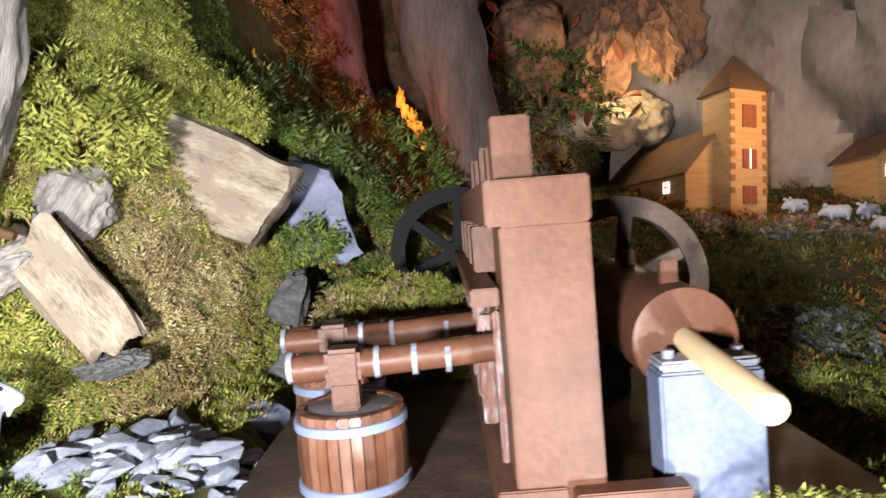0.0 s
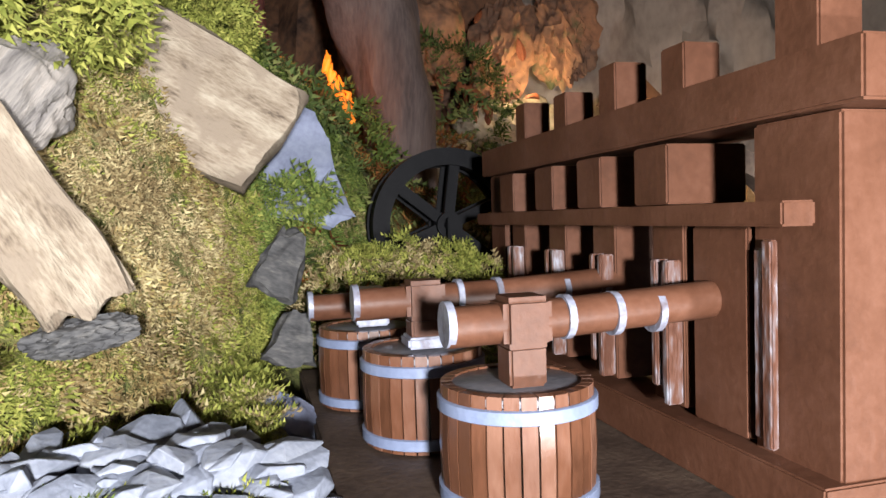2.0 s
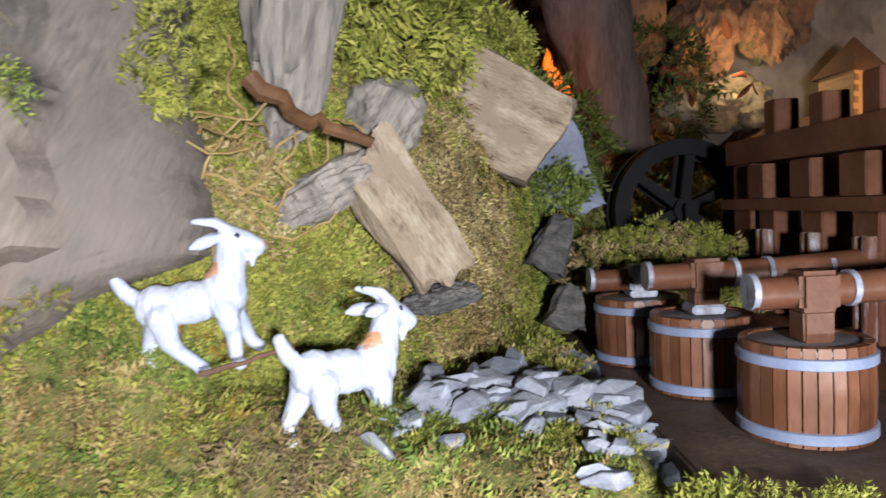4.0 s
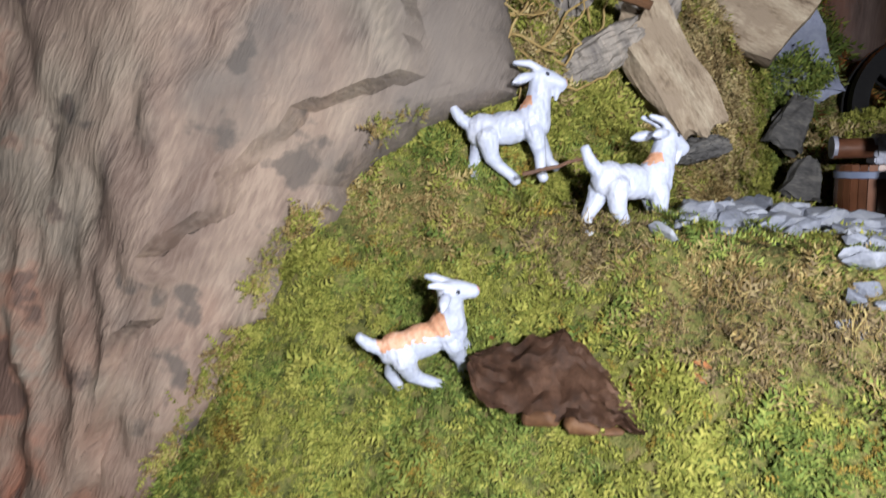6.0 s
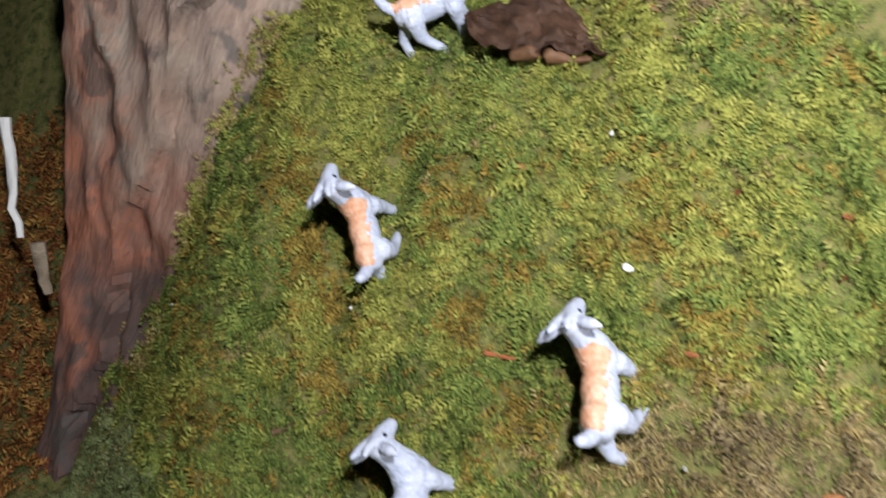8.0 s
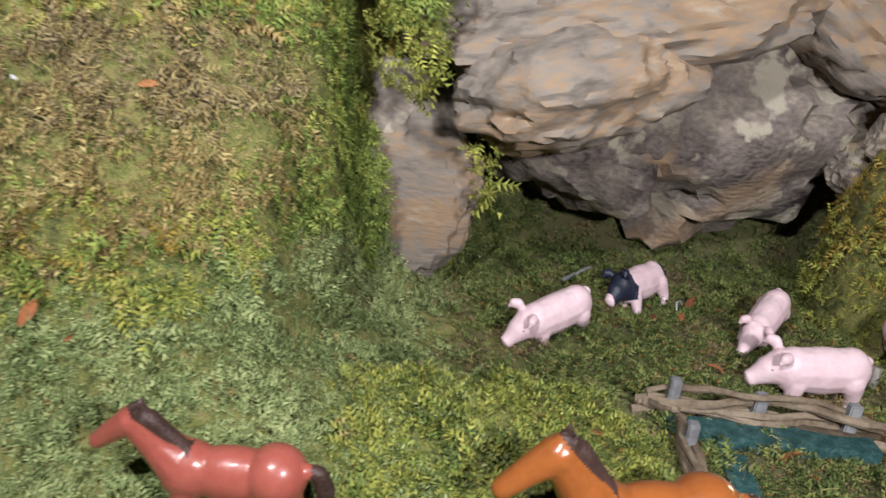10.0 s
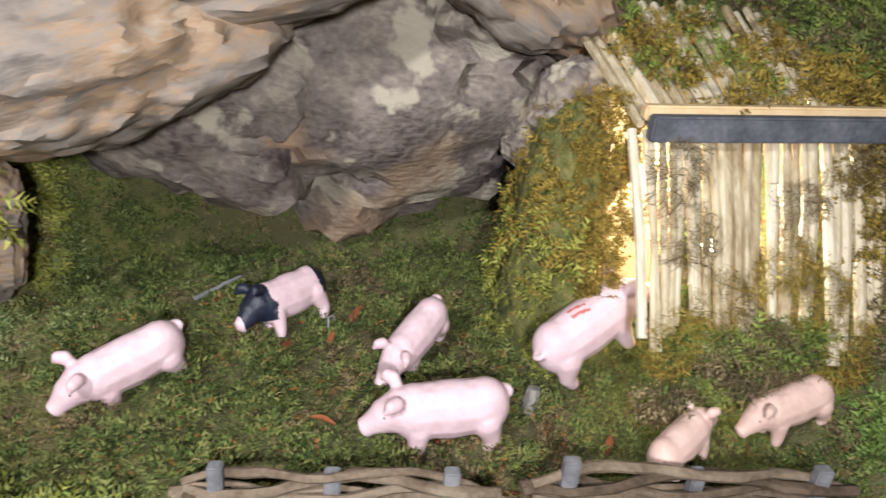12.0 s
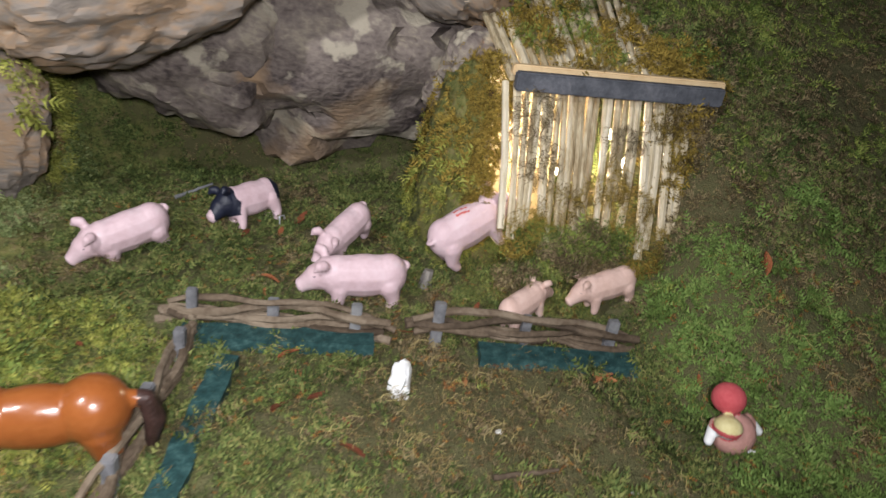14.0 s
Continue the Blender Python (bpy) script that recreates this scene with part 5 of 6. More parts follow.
strew("bank_moss", P[lush], N[lush], 0.0064, "feather", MOSS_GREEN, "long deep green moss fronds on the bank", 0.7)
strew("bank_moss", P[earth], N[earth], 0.0068, "thread", MOSS_DRY, "matted dry brown stalks on the bank", 0.5)
strew("bank_moss", P[earth][::2], N[earth][::2], 0.0065, "feather", MOSS_EARTH, "bare brown moss on the bank", 0.4)
half = dry & (rng.random(len(P)) < 0.5)
dry &= ~half
strew("bank_moss", P[half], N[half], 0.0060, "feather", MOSS_DRY, "dry straw-brown moss on the bank")
strew("bank_moss", P[low], N[low], 0.0056, "feather", MOSS_BLUE, "short grey-green moss at the bank's foot", 0.6)
strew("bank_moss", P[bright], N[bright], 0.0066, "feather", MOSS_BRIGHT, "bright yellow-green feathery moss on the bank")
strew("bank_moss", P[rest], N[rest], 0.0066, "feather", MOSS_GREEN, "mid-green feathery moss on the bank")
strew("bank_moss", P[dry], N[dry], 0.0060, "thread", MOSS_DRY, "dry straw-brown moss on the bank", 0.4)
strew("bank_moss", P[gold], N[gold], 0.0064, "feather", MOSS_GOLD, "golden brown moss tufts on the bank")

# hillside over the goats and the barrels
P, N = ground_spots(105000, -0.38, 0.04, 0.36, 0.72, off_things)
dry = near(P, (-0.175, 0.462, 0.500), (0.065, 0.09, 0.080)) | near(P, (-0.30, 0.36, 0.50), (0.04, 0.04, 0.04)) | (patch(P, 24, 4) > 0.7)
dark = ~dry & (P[:, 1] > 0.56)
lit = ~dry & ~dark
brown = dry & (patch(P, 40, 6) > 0.0)
dry &= ~brown
strew("hill_moss", P[brown], N[brown], 0.0072, "feather", MOSS_STRAW, "brown dead moss on the hillside", 0.6, 0.6)
strew("hill_moss", P[dry], N[dry], 0.0070, "feather", MOSS_DRY, "dry straw-brown moss on the hillside", 0.6, 0.6)
strew("hill_moss", P[lit], N[lit], 0.0074, "feather", MOSS_BRIGHT, "bright green feathery moss on the hillside", 0.5, 0.8)
strew("hill_moss", P[dark], N[dark], 0.0070, "feather", MOSS_GREEN, "deep green moss behind the slate", 0.4, 0.6)

# pig pen and its surroundings
P, N = ground_spots(104000, -0.02, 0.85, -0.02, 0.62, lambda x, y: (height(x, y) < 0.36) & (rng.random(len(x)) < (x - 0.01 + 0.03 * bumps(x, y, 50, 4)) / 0.05) & (rng.random(len(x)) < np.where((x > 0.58) | (y > 0.42), 0.45, 1.0)))
dry = (patch(P, 30, 3) > 0.30) | near(P, (0.30, 0.11, -0.03), (0.09, 0.05, 0.03))
right = ~dry & (P[:, 0] > 0.43)
gold = right & (P[:, 1] > 0.17) & (patch(P, 26, 9) > -0.1)
right &= ~gold
strew("pen_moss", P[gold], N[gold], 0.0062, "feather", MOSS_EARTH, "brown and gold moss on the slope by the hut", 0.5)
dark = ~dry & ~right
straw = dry & (rng.random(len(P)) < np.where(P[:, 1] < 0.15, 0.65, 0.3))
dry &= ~straw
strew("pen_moss", P[straw], N[straw], 0.0062, "thread", MOSS_DRY, "dry straw-coloured moss before the fences", 0.5)
strew("pen_moss", P[dry], N[dry], 0.0055, "feather", MOSS_EARTH, "flattened brown moss in the pen", 0.5)
lush = right & (P[:, 1] < 0.20 + 0.03 * patch(P, 30, 2))
right &= ~lush
strew("pen_moss", P[lush], N[lush], 0.0066, "feather", MOSS_LUSH, "lush green moss beside the hut", 0.6)
strew("pen_moss", P[right], N[right], 0.0066, "feather", MOSS_GREEN, "green moss on the slope beside the hut", 0.4)
strew("pen_moss", P[dark], N[dark], 0.0066, "feather", MOSS_DARK, "short dark green moss in the pen", 0.8)
P, N = ground_spots(12000, -0.04, 0.17, 0.03, 0.22, lambda x, y: ((x - 0.060) / 0.092) ** 2 + ((y - 0.13) / 0.080) ** 2 < 1 - 0.5 * rng.random(len(x)) + 0.3 * bumps(x, y, 60, 3))
k = rng.random(len(P)) < 0.72
strew("mound_moss", P[k], N[k], 0.0060, "feather", MOSS_BRIGHT, "bright moss mound at the pen's edge", 0.9)
strew("mound_moss", P[~k], N[~k], 0.0060, "feather", MOSS_GREEN, "green moss mound at the pen's edge", 0.9)

# short straws and rusty crumbs over the pen's floor
P, N = ground_spots(11000, 0.06, 0.56, 0.0, 0.36, lambda x, y: (height(x, y) < 0.05) & (bumps(x, y, 55, 7) > -0.35))
P = P + N * 0.0035
k = rng.random(len(P))
strew("pen_litter", P[k < 0.45], N[k < 0.45], 0.0050, "thread", MOSS_DRY, "short dry straws over the pen moss", 0.3)
strew("pen_litter", P[(k >= 0.45) & (k < 0.65)], N[(k >= 0.45) & (k < 0.65)], 0.0032, "feather", MOSS_RUST, "rusty dead moss crumbs in the pen", 0.3)
strew("pen_litter", P[k >= 0.80], N[k >= 0.80], 0.0034, "feather", MOSS_GREEN, "fresh green moss tips in the pen", 0.6)

# ledge and village green
def ledge_top(x, y):
    return terrace(x, y) + 0.004


P, N = ground_spots(9000, 0.14, 0.70, 0.27, 0.62, lambda x, y: (x > 0.22) | (y < 0.25), ledge_top)
strew("ledge_moss", P, N, 0.0100, "feather", MOSS_BRIGHT, "bright moss on the ledge by the mill", 0.7)
P, N = ground_spots(15000, -0.2, 1.4, 0.60, 1.5)
g = patch(P, 9, 2) > 0.25
strew("green_moss", P[g], N[g], 0.0170, "feather", MOSS_RUST, "rust and gold moss on the village green", 0.6)
strew("green_moss", P[~g], N[~g], 0.0170, "feather", MOSS_DARK, "dark green moss on the village green", 0.6)


def tuft(name, at, r, n, size, material, label, kind="feather", flat=(1, 1, 1)):
    d = rng.normal(size=(n, 3))
    d /= np.linalg.norm(d, axis=1, keepdims=True)
    d[:, 1] = -np.abs(d[:, 1])
    p = np.array(at) + d * r * np.array(flat)
    return strew(name, p, d, size, kind, material, label, 0.9, 0.4)


for x, z in ((0.000, 0.150), (0.006, 0.185), (0.000, 0.215), (0.014, 0.25)):
    tuft("moss_tuft", (x, 0.285 - 0.5 * max(0.0, 0.03 - x), z), 0.020, 420, 0.0075, MOSS_GREEN if z > 0.15 else MOSS_BRIGHT, "moss hanging beside the tan rock", flat=(0.9, 1.6, 1.3))
tuft("moss_tuft", (0.010, 0.245, 0.390), 0.014, 1000, 0.0058, MOSS_BRIGHT, "moss tuft at the mill board's edge", flat=(2.2, 0.8, 0.5))
tuft("moss_tuft", (-0.075, 0.264, 0.385), 0.016, 1100, 0.0058, MOSS_BRIGHT, "moss tuft at the mill board's edge", flat=(2.0, 1, 0.6))
tuft("moss_tuft", (-0.005, 0.290, 0.375), 0.016, 500, 0.008, MOSS_BRIGHT, "moss on the ledge's broken side", flat=(0.8, 2.6, 1.0))
for k in range(9):
    u = k / 8
    tuft("moss_tuft", (-0.070 + 0.135 * u, 0.560 - 0.02 * math.sin(3 * u), 0.457 + 0.008 * math.sin(5 * u)), 0.019, 620, 0.0075, MOSS_BRIGHT if k % 3 else MOSS_STRAW, "moss ridge behind the barrels", flat=(1.3, 0.8, 1.9))
tuft("moss_tuft", (0.165, 0.258, 0.405), 0.018, 1300, 0.0060, MOSS_BRIGHT, "pale moss tuft beside the bearing block", flat=(2.4, 1, 0.8))
tuft("moss_cap", (-0.190, 0.530, 0.626), 0.032, 2600, 0.0075, MOSS_BRIGHT, "moss cap over the wood block", flat=(1.7, 0.9, 0.75))
tuft("moss_cap", (-0.225, 0.44, 0.605), 0.030, 800, 0.012, MOSS_BRIGHT, "moss cap on the hillside rocks", flat=(1.5, 0.8, 0.9))
tuft("moss_tuft", (-0.320, 0.338, 0.560), 0.018, 700, 0.008, MOSS_BRIGHT, "moss between cliff and stump", flat=(1.1, 0.5, 2.0))
tuft("moss_tuft", (-0.118, 0.575, 0.530), 0.012, 420, 0.010, MOSS_GREEN, "moss at the slate's foot", flat=(2.5, 0.8, 0.6))
def creep(ob, n, size, material, label, kind="feather", keep=None):
    """Moss fronds over a thing's own surface."""
    v = np.array([ob.matrix_basis @ q.co for q in ob.data.vertices])
    d = np.array([ob.matrix_basis.to_3x3() @ q.normal for q in ob.data.vertices])
    i = rng.integers(0, len(v), n)
    p, d = v[i] + 0.0015 * rng.normal(size=(n, 3)), d[i]
    d = d / np.linalg.norm(d, axis=1, keepdims=True)
    ok = np.ones(n, bool) if keep is None else keep(p, d)
    return strew("rock_moss", p[ok], d[ok], size, kind, material, label, 0.7, 0.3)


creep(mound, 3800, 0.0065, MOSS_BRIGHT, "bright moss beside the lit hut", keep=lambda p, d: p[:, 2] < 0.05 + 0.02 * rng.normal(size=len(p)))
creep(mound, 3800, 0.0065, MOSS_GOLD, "golden moss beside the lit hut", keep=lambda p, d: p[:, 2] > 0.04 + 0.02 * rng.normal(size=len(p)))
tuft("moss_tuft", (0.334, 0.266, 0.045), 0.014, 1500, 0.006, MOSS_GOLD, "golden moss at the hut's lit side", flat=(0.5, 1.1, 3.2))
tuft("moss_tuft", (0.336, 0.290, 0.095), 0.014, 900, 0.006, MOSS_GOLD, "golden moss on the rocks beside the hut", flat=(0.8, 1, 2.0))
tuft("moss_tuft", (-0.026, 0.288, 0.050), 0.018, 1500, 0.0062, MOSS_GREEN, "moss creeping over the grey stone", flat=(0.8, 0.6, 2.6))
tuft("moss_tuft", (0.050, 0.290, 0.085), 0.006, 90, 0.009, MOSS_BRIGHT, "hanging moss sprig under the rock", flat=(0.7, 0.7, 3.5))
for k, (x, u, n) in enumerate(((0.352, 0.55, 70), (0.365, 0.25, 60), (0.385, 0.05, 130), (0.40, 0.42, 110), (0.415, 0.66, 120), (0.423, 0.30, 130), (0.352, 0.80, 80), (0.345, 0.12, 90), (0.445, 0.85, 60), (0.43, 0.06, 110))):
    tuft("roof_moss", (x + 0.006, 0.203 + 0.065 * u - 0.003, 0.022 + 0.090 * u), 0.008, 6 * n, 0.0065, MOSS_GOLD if k % 2 else MOSS_EARTH, "thin brown-green moss on the cane roof", "thread", (1.2, 0.6, 1.8))
for k in range(26):
    x, u = 0.35 + 0.15 * rng.random(), rng.random()
    tuft("roof_moss", (x, 0.275 + 0.09 * u, 0.122 + 0.036 * u), 0.009, 120, 0.007, MOSS_GOLD if k % 3 else MOSS_GREEN, "thin brown-green moss on the cane roof", "feather", (1.3, 1.2, 0.5))
for k in range(18):
    x = 0.350 + 0.075 * rng.random()
    tuft("roof_moss", (x, 0.206 + 0.006 * rng.random(), 0.012 + 0.022 * rng.random() - 0.012 * (k % 4 == 0)), 0.007, 130, 0.007, (MOSS_EARTH, MOSS_DARK, MOSS_GREEN)[k % 3], "dark moss at the foot of the cane roof", "feather", (1.4, 0.7, 0.9))
for k in range(16):
    x, u = 0.455 + 0.035 * rng.random(), rng.random()
    tuft("roof_moss", (x, 0.225 + 0.05 * u, 0.040 + 0.075 * u), 0.010, 160, 0.007, MOSS_GOLD if k % 3 else MOSS_EARTH, "golden brown moss at the hut's side", "feather", (1.2, 0.8, 1.2))
tuft("cliff_sprig", (-0.345, 0.268, 0.520), 0.005, 50, 0.0055, MOSS_GREEN, "small green sprig in a crack of the cliff", "feather", (1.8, 0.6, 0.9))
tuft("cliff_sprig", (-0.352, 0.266, 0.540), 0.005, 60, 0.007, MOSS_EARTH, "dry sprig in a crack of the cliff", "thread", (0.8, 0.6, 2.0))
# moss creeping over the cliff's ragged edge
ez = rng.uniform(0.02, 0.47, 2600)
ex = np.interp(ez, (0.05, 0.15, 0.24, 0.37, 0.44, 0.465), (-0.50, -0.485, -0.45, -0.402, -0.355, -0.292)) + rng.normal(0, 0.0035, 2600)
ey = np.where(ex > -0.45, 0.238 + (ex + 0.45) * 0.5, 0.238) - 0.30 * np.clip(0.15 - ez, 0, 1) + 0.013
ep = np.stack([ex, ey, ez], 1)[bumps(ex, ez, 70, 3) > -0.1]
en = np.tile(np.array([[0.45, -0.89, 0.1]]), (len(ep), 1))
k = rng.random(len(ep)) < 0.5
strew("edge_moss", ep[k], en[k], 0.0050, "feather", MOSS_DRY, "dry moss creeping over the cliff's edge", 0.6)
strew("edge_moss", ep[~k], en[~k], 0.0052, "feather", MOSS_BRIGHT, "green moss creeping over the cliff's edge", 0.6)
P, N = ground_spots(5000, -0.75, -0.555, 0.12, 0.36)
strew("rust_moss", P, N, 0.0100, "feather", MOSS_RUST, "rust-red moss beyond the cliff", 0.6)


# ---- the village and the cave behind the mill ----
def gravel(name, n, x0, x1, y0, y1, size, label):
    p, _ = ground_spots(n, x0, x1, y0, y1)
    ico = bmesh.new()
    bmesh.ops.create_icosphere(ico, subdivisions=1, radius=1)
    v = np.array([q.co for q in ico.verts])
    f = np.array([[q.index for q in t.verts] for t in ico.faces])
    ico.free()
    k = len(p)
    s = size * rng.uniform(0.5, 1.3, (k, 1, 3)) * rng.uniform(0.75, 1.25, (k, len(v), 1))
    w = p[:, None] + v[None] * s
    me = bpy.data.meshes.new(name)
    me.from_pydata(w.reshape(-1, 3).tolist(), [], (f[None] + (np.arange(k) * len(v))[:, None, None]).reshape(-1, 3).tolist())
    return link(name, me, GRAVEL, label=label, category="gravel", kind="stuff")


gravel("gravel", 1500, 0.28, 0.85, 0.60, 0.80, 0.0075, "dark grey gravel bed beside the mill")
gravel("gravel", 500, 0.36, 0.75, 1.10, 1.24, 0.012, "grey gravel before the church")


def gable_house(name, m, w, d, h, ridge, label, windows):
    ob = holder(name, m, label, "house")
    part("wall", box(-w / 2, w / 2, 0, d, -0.03, h, 0.001), PLY, ob)
    for y in (0.0, d - 0.002):
        bm = bmesh.new()
        vs = [bm.verts.new(q) for q in ((-w / 2, y, h), (w / 2, y, h), (0, y, h + ridge), (-w / 2, y + 0.002, h), (w / 2, y + 0.002, h), (0, y + 0.002, h + ridge))]
        for q in ((0, 1, 2), (5, 4, 3), (0, 3, 4, 1), (1, 4, 5, 2), (2, 5, 3, 0)):
            bm.faces.new([vs[i] for i in q])
        part("gable", bm, PLY, ob)
    for s in (-1, 1):
        bm = bmesh.new()
        o = 0.008
        q = [(s * (w / 2 + o), -o, h - o * ridge / (w / 2)), (s * (w / 2 + o), d + o, h - o * ridge / (w / 2)), (0, d + o, h + ridge + 0.001), (0, -o, h + ridge + 0.001)]
        vs = [bm.verts.new(c) for c in q] + [bm.verts.new((c[0], c[1], c[2] + 0.005)) for c in q]
        for i in ((0, 1, 2, 3), (7, 6, 5, 4), (0, 4, 5, 1), (1, 5, 6, 2), (2, 6, 7, 3), (3, 7, 4, 0)):
            bm.faces.new([vs[j] for j in i])
        bmesh.ops.recalc_face_normals(bm, faces=bm.faces)
        part("roof", bm, ROOFWOOD, ob, "brown board roof")
    for (x, y, z, ww, hh, side, lit) in windows:
        mm = pose(x, y, z, 0, 0, -90 if side else 0)
        win = part("window", box(-ww / 2, ww / 2, -0.003, 0.001, -hh / 2, hh / 2, 0.0005, None, mm), PANE_GLOW if lit else SHUTTER, ob, "lit window" if lit else "red-brown window")
        part("window_bar", box(-0.0012, 0.0012, -0.0042, -0.0031, -hh / 2, hh / 2, 0, None, mm), SHUTTER, win)
        part("window_bar", box(-ww / 2, ww / 2, -0.0042, -0.0031, -0.0012, 0.0012, 0, None, mm), SHUTTER, win)
    return ob


def church():
    at = pose(0.535, 1.30, float(height(0.535, 1.30)) + 0.02, 0, 0, 16)
    ob = gable_house("church", at, 0.15, 0.24, 0.055, 0.085, "plywood model church with a square tower lit warm", ((-0.075, 0.06, 0.03, 0.018, 0.022, 1, 1), (-0.075, 0.16, 0.03, 0.018, 0.022, 1, 0)))
    part("tower_wall", box(-0.015, 0.065, -0.050, 0.030, -0.03, 0.205, 0.001), PLY, ob)
    for z in (0.185, 0.166, 0.145, 0.122, 0.10, 0.078, 0.055, 0.033, 0.01):
        for x in (-0.0155, 0.0555):
            part("quoin", box(x, x + 0.010, -0.0525, -0.0495, z, z + 0.011, 0.0004), QUOIN, ob)
    bm = bmesh.new()
    vs = [bm.verts.new(q) for q in ((-0.024, -0.059, 0.204), (0.074, -0.059, 0.204), (0.074, 0.039, 0.204), (-0.024, 0.039, 0.204), (0.025, -0.010, 0.282))]
    for q in ((3, 2, 1, 0), (0, 1, 4), (1, 2, 4), (2, 3, 4), (3, 0, 4)):
        bm.faces.new([vs[i] for i in q])
    part("tower_roof", bm, ROOFWOOD, ob, "brown pyramid roof")
    for z, h in ((0.155, 0.042), (0.075, 0.036), (0.008, 0.034)):
        w = part("tower_window", box(0.011, 0.041, -0.0530, -0.0495, z - h / 2, z + h / 2, 0.0005), SHUTTER, ob, "red-brown shutter")
        part("window_bar", box(0.0252, 0.0268, -0.0545, -0.0532, z - h / 2, z + h / 2, 0), PANE_GLOW if z == 0.075 else QUOIN, w)


church()
gable_house("house", pose(0.93, 1.36, float(height(0.93, 1.36)) + 0.03, 0, 0, 10), 0.13, 0.12, 0.075, 0.05, "small plywood house with lit windows",
            ((-0.035, 0, 0.045, 0.022, 0.024, 0, 1), (0.0, 0, 0.045, 0.022, 0.024, 0, 1), (0.035, 0, 0.045, 0.022, 0.024, 0, 1), (-0.02, 0, 0.0, 0.026, 0.04, 0, 0)))
SHEEP = paint(PIGS["pink"].copy(), (WHITE,), lambda c: 0)
SHEEP.name = "sheep_figurine"
for k, (x, y, a) in enumerate(((0.70, 1.20, 160), (0.77, 1.22, 200), (0.74, 1.12, 120), (0.84, 1.18, 20), (0.66, 1.26, 190))):
    link("sheep_figurine", SHEEP, None, None, pose(x, y, float(height(x, y)) + 0.006, 0, 0, a) @ Matrix.Diagonal((0.8, 0.8, 0.85, 1)), "tiny white sheep figurine on the green", "sheep figurine", "sheep on the green")

rock("cave_rock", (-0.42, 1.10, 0.78), (0.22, 0.16, 0.22), (0, 15, 0), 51, CAVE, "rust-lit rocky bank inside the cave", rough=0.3)
rock("cave_rock", (0.36, 1.50, 1.02), (0.06, 0.05, 0.11), (0, 12, 0), 52, CAVE, "hanging brown rock lit from below", rough=0.5, ridged=0.2)
rock("cave_rock", (0.49, 1.46, 1.04), (0.065, 0.05, 0.11), (0, -12, 0), 53, CAVE, "hanging brown rock lit from below", rough=0.5, ridged=0.2)
rock("cave_rock", (0.20, 1.50, 1.02), (0.09, 0.06, 0.10), (0, -8, 30), 54, CAVE, "brown cave rock in dim warm light")
# these three have the warm lamplight painted into their colour
rock("cave_rock", (0.34, 1.47, 0.83), (0.075, 0.06, 0.05), (0, 0, 0), 55, LITROCK, "cave rock with warm lamplight put into its pale colour", rough=0.3)
rock("cave_rock", (0.45, 1.52, 0.86), (0.070, 0.06, 0.06), (0, 0, 40), 56, LITROCK, "cave rock with warm lamplight put into its pale colour", rough=0.3)
rock("cave_rock", (0.22, 1.42, 0.74), (0.08, 0.06, 0.05), (0, 0, 70), 57, LITROCK, "cave rock with warm lamplight put into its pale colour", rough=0.3)


def trunk(points, radii, material, label):
    pts = [Vector(p) for p in points]
    fine, rad = [], []
    for i in range(len(pts) - 1):
        for k in range(8):
            fine.append(pts[i].lerp(pts[i + 1], k / 8)), rad.append(radii[i] + (radii[i + 1] - radii[i]) * k / 8)
    fine.append(pts[-1]), rad.append(radii[-1])
    bm = tube(fine, rad, 40)
    for v in bm.verts:
        d = noise.fractal(Vector((v.co.x * 30, v.co.y * 30, v.co.z * 5)), 1.0, 2.0, 4)
        v.co += Vector((v.co.x - pts[0].x, v.co.y - pts[0].y, 0)).normalized() * 0.012 * d
    return thing("tree_trunk", bm, material, None, label, "tree trunk")


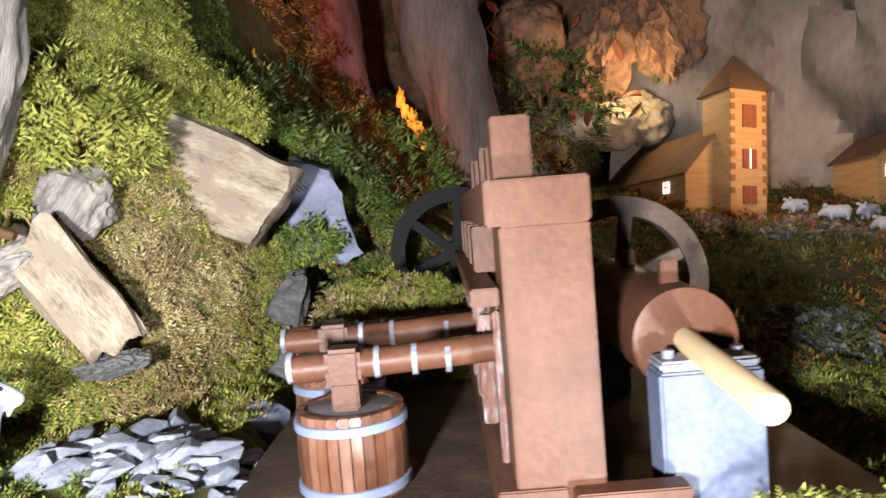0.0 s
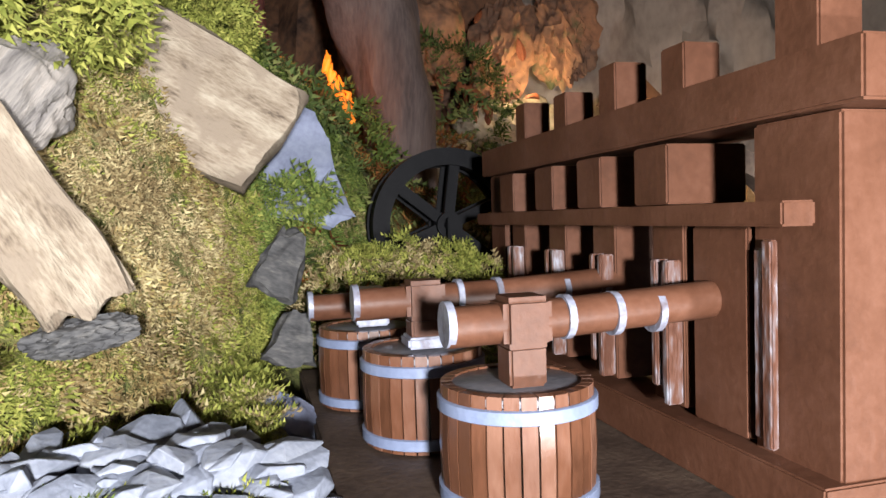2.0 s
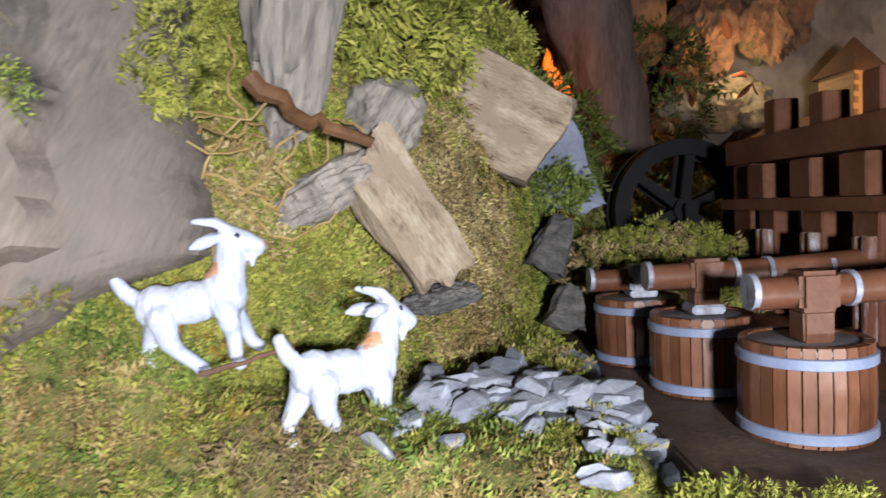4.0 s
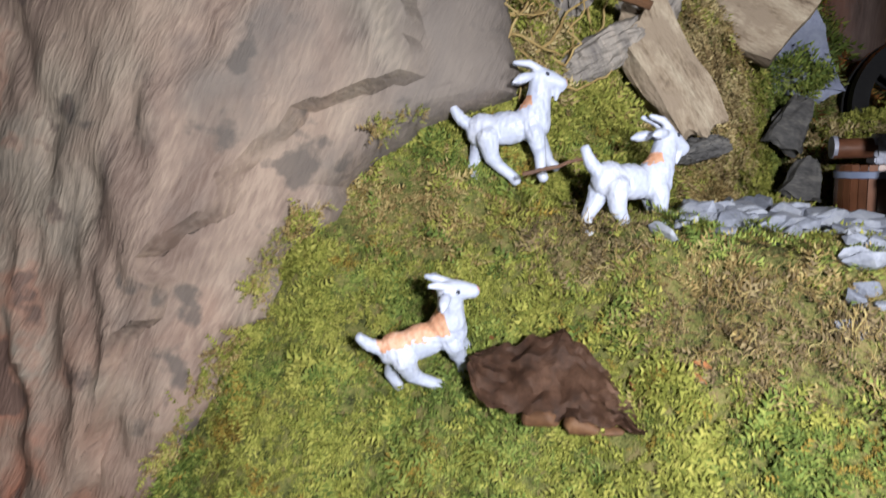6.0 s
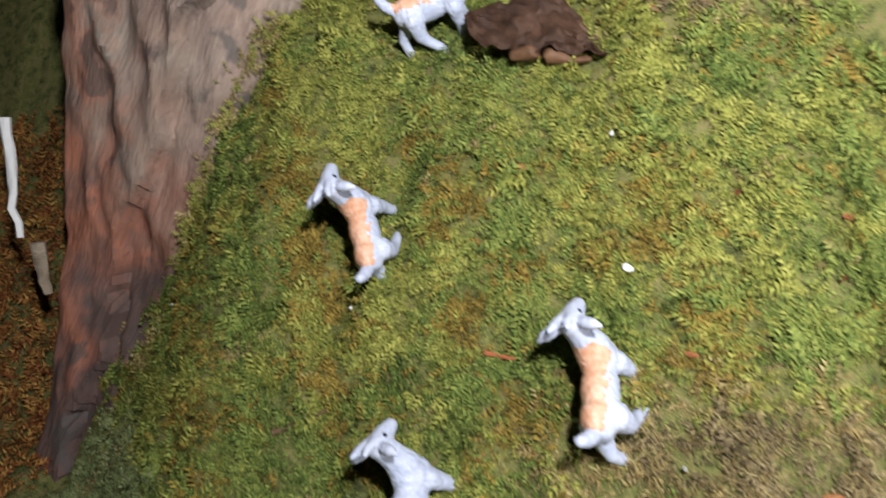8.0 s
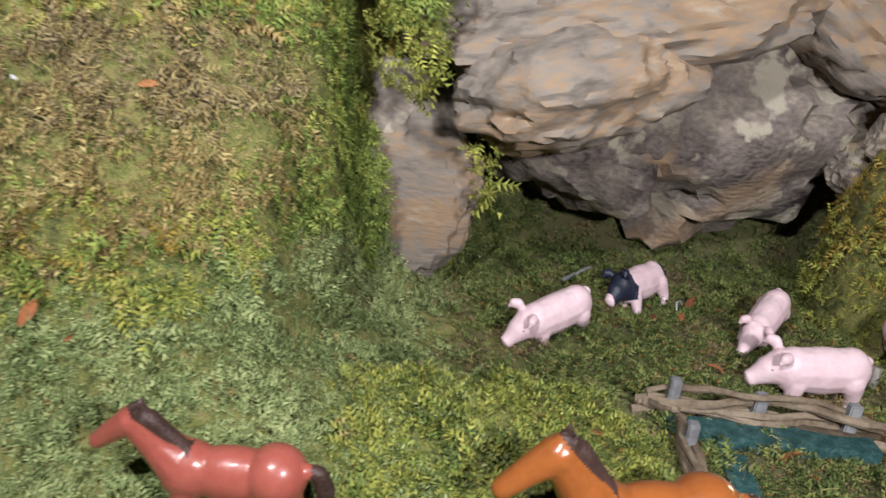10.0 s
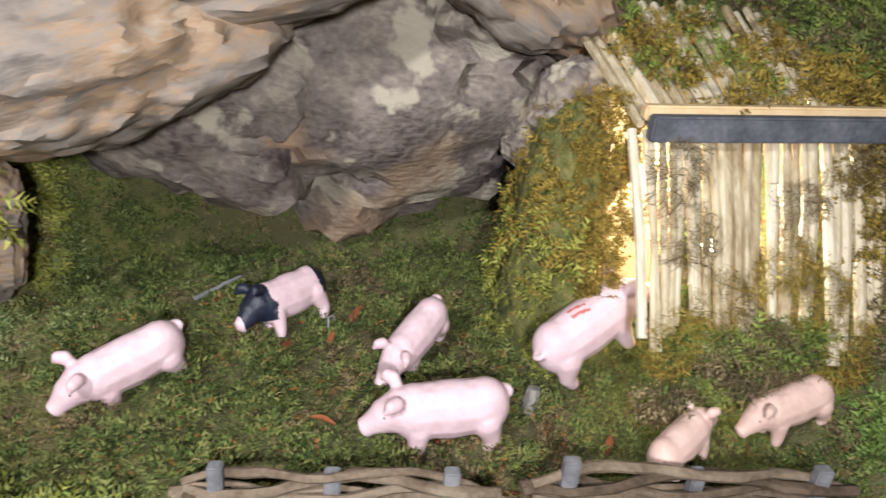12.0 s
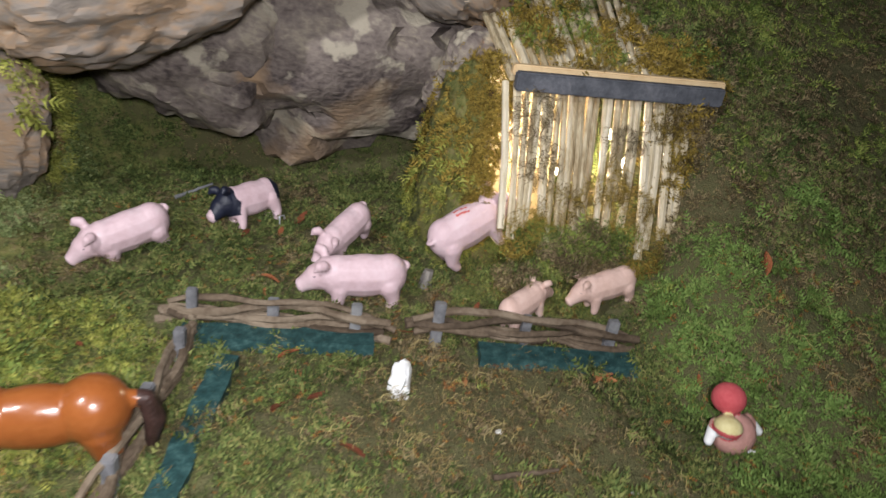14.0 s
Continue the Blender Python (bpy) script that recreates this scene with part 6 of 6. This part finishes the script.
for k, (x, y, sc, turn, material, words) in enumerate((
        (0.494, 0.164, 0.017, 75, BARK, "curled brown bark scrap on the slope by the hut"), (0.304, 0.132, 0.008, 80, LEAF, "small orange-brown leaf before the fence"),
        (-0.086, 0.261, 0.014, 10, BARK, "brown bark scrap on the upper bank"), (-0.248, 0.171, 0.009, 70, TWIG, "pale brown leaf on the meadow"),
        (-0.136, 0.122, 0.015, 60, LEAF, "golden brown dry leaf at the bank's foot"), (-0.118, 0.118, 0.008, 20, LEAF, "golden brown dry leaf at the bank's foot"),
        (0.222, 0.120, 0.012, 40, TWIG, "grey-brown leaf before the fence"), (0.236, 0.100, 0.008, 120, PEG, "pale grey scrap before the fence"))):
    e = 0.004
    tilt = math.degrees(math.atan2(float(height(x, y + e) - height(x, y - e)), 2 * e))
    link("dry_leaf", LEAVES[k % 4], material, None, pose(x, y, float(height(x, y)) + 0.004, tilt, 0, 0) @ pose(0, 0, 0, 0, 0, turn) @ Matrix.Diagonal((sc, sc, sc, 1)), words, "leaf")


trunk(((0.075, 1.02, 0.52), (0.050, 1.02, 0.72), (-0.005, 1.04, 0.90), (-0.05, 1.06, 1.4)), (0.040, 0.050, 0.062, 0.07), TRUNKMAT, "thick grey-brown trunk leaning in the cave")
trunk(((-0.14, 1.20, 0.55), (-0.155, 1.20, 0.82), (-0.20, 1.22, 1.0), (-0.22, 1.24, 1.5)), (0.030, 0.036, 0.050, 0.06), REDTRUNK, "trunk in the cave with the red light in its colour")
bm = bmesh.new()
for k in range(16):
    u = k / 15
    p = Vector((-0.056 + 0.038 * u, 0.975, 0.752 - 0.062 * u)) + 0.006 * noise.noise_vector(Vector((k * 1.7, 2, 5)))
    limb(bm, (p, 0.0045), (p + Vector((0.004 * math.sin(k * 2.0), -0.004, 0.012)), 0.0030), (p + Vector((0.006 * math.sin(k * 3.1), 0, 0.020 + 0.006 * math.sin(k))), 0.0008))
thing("ember", bm, FLAME, None, "glowing orange fire beside the trunk", "fire")
for k in range(26):
    x, z = rng.uniform(0.08, 0.42), rng.uniform(0.80, 1.05)
    s = rng.uniform(0.03, 0.06)
    link("dry_leaf", LEAVES[k % 4], LEAF, None, pose(x, 1.34 + 0.1 * rng.random(), z, *(rng.uniform(0, 360, 3))) @ Matrix.Diagonal((s, s, s, 1)), "large curled brown leaf hanging in the cave", "leaf", "leaves hanging in the cave")
tuft("ivy", (0.20, 1.40, 0.84), 0.09, 500, 0.032, MOSS_DARK, "dark trailing greenery in the cave", "feather", (1.3, 0.5, 1.2))
tuft("ivy", (0.10, 1.30, 0.70), 0.07, 400, 0.028, MOSS_RUST, "rusty greenery in the cave", "feather", (1.8, 0.6, 0.8))
tuft("cave_moss", (-0.40, 1.02, 0.86), 0.17, 1500, 0.028, MOSS_RUST, "rust-red moss on the cave bank", "feather", (1.2, 0.8, 1.0))
tuft("cave_moss", (-0.08, 0.93, 0.60), 0.10, 900, 0.022, MOSS_GREEN, "green moss mound before the trunk", "feather", (1.0, 0.6, 1.0))
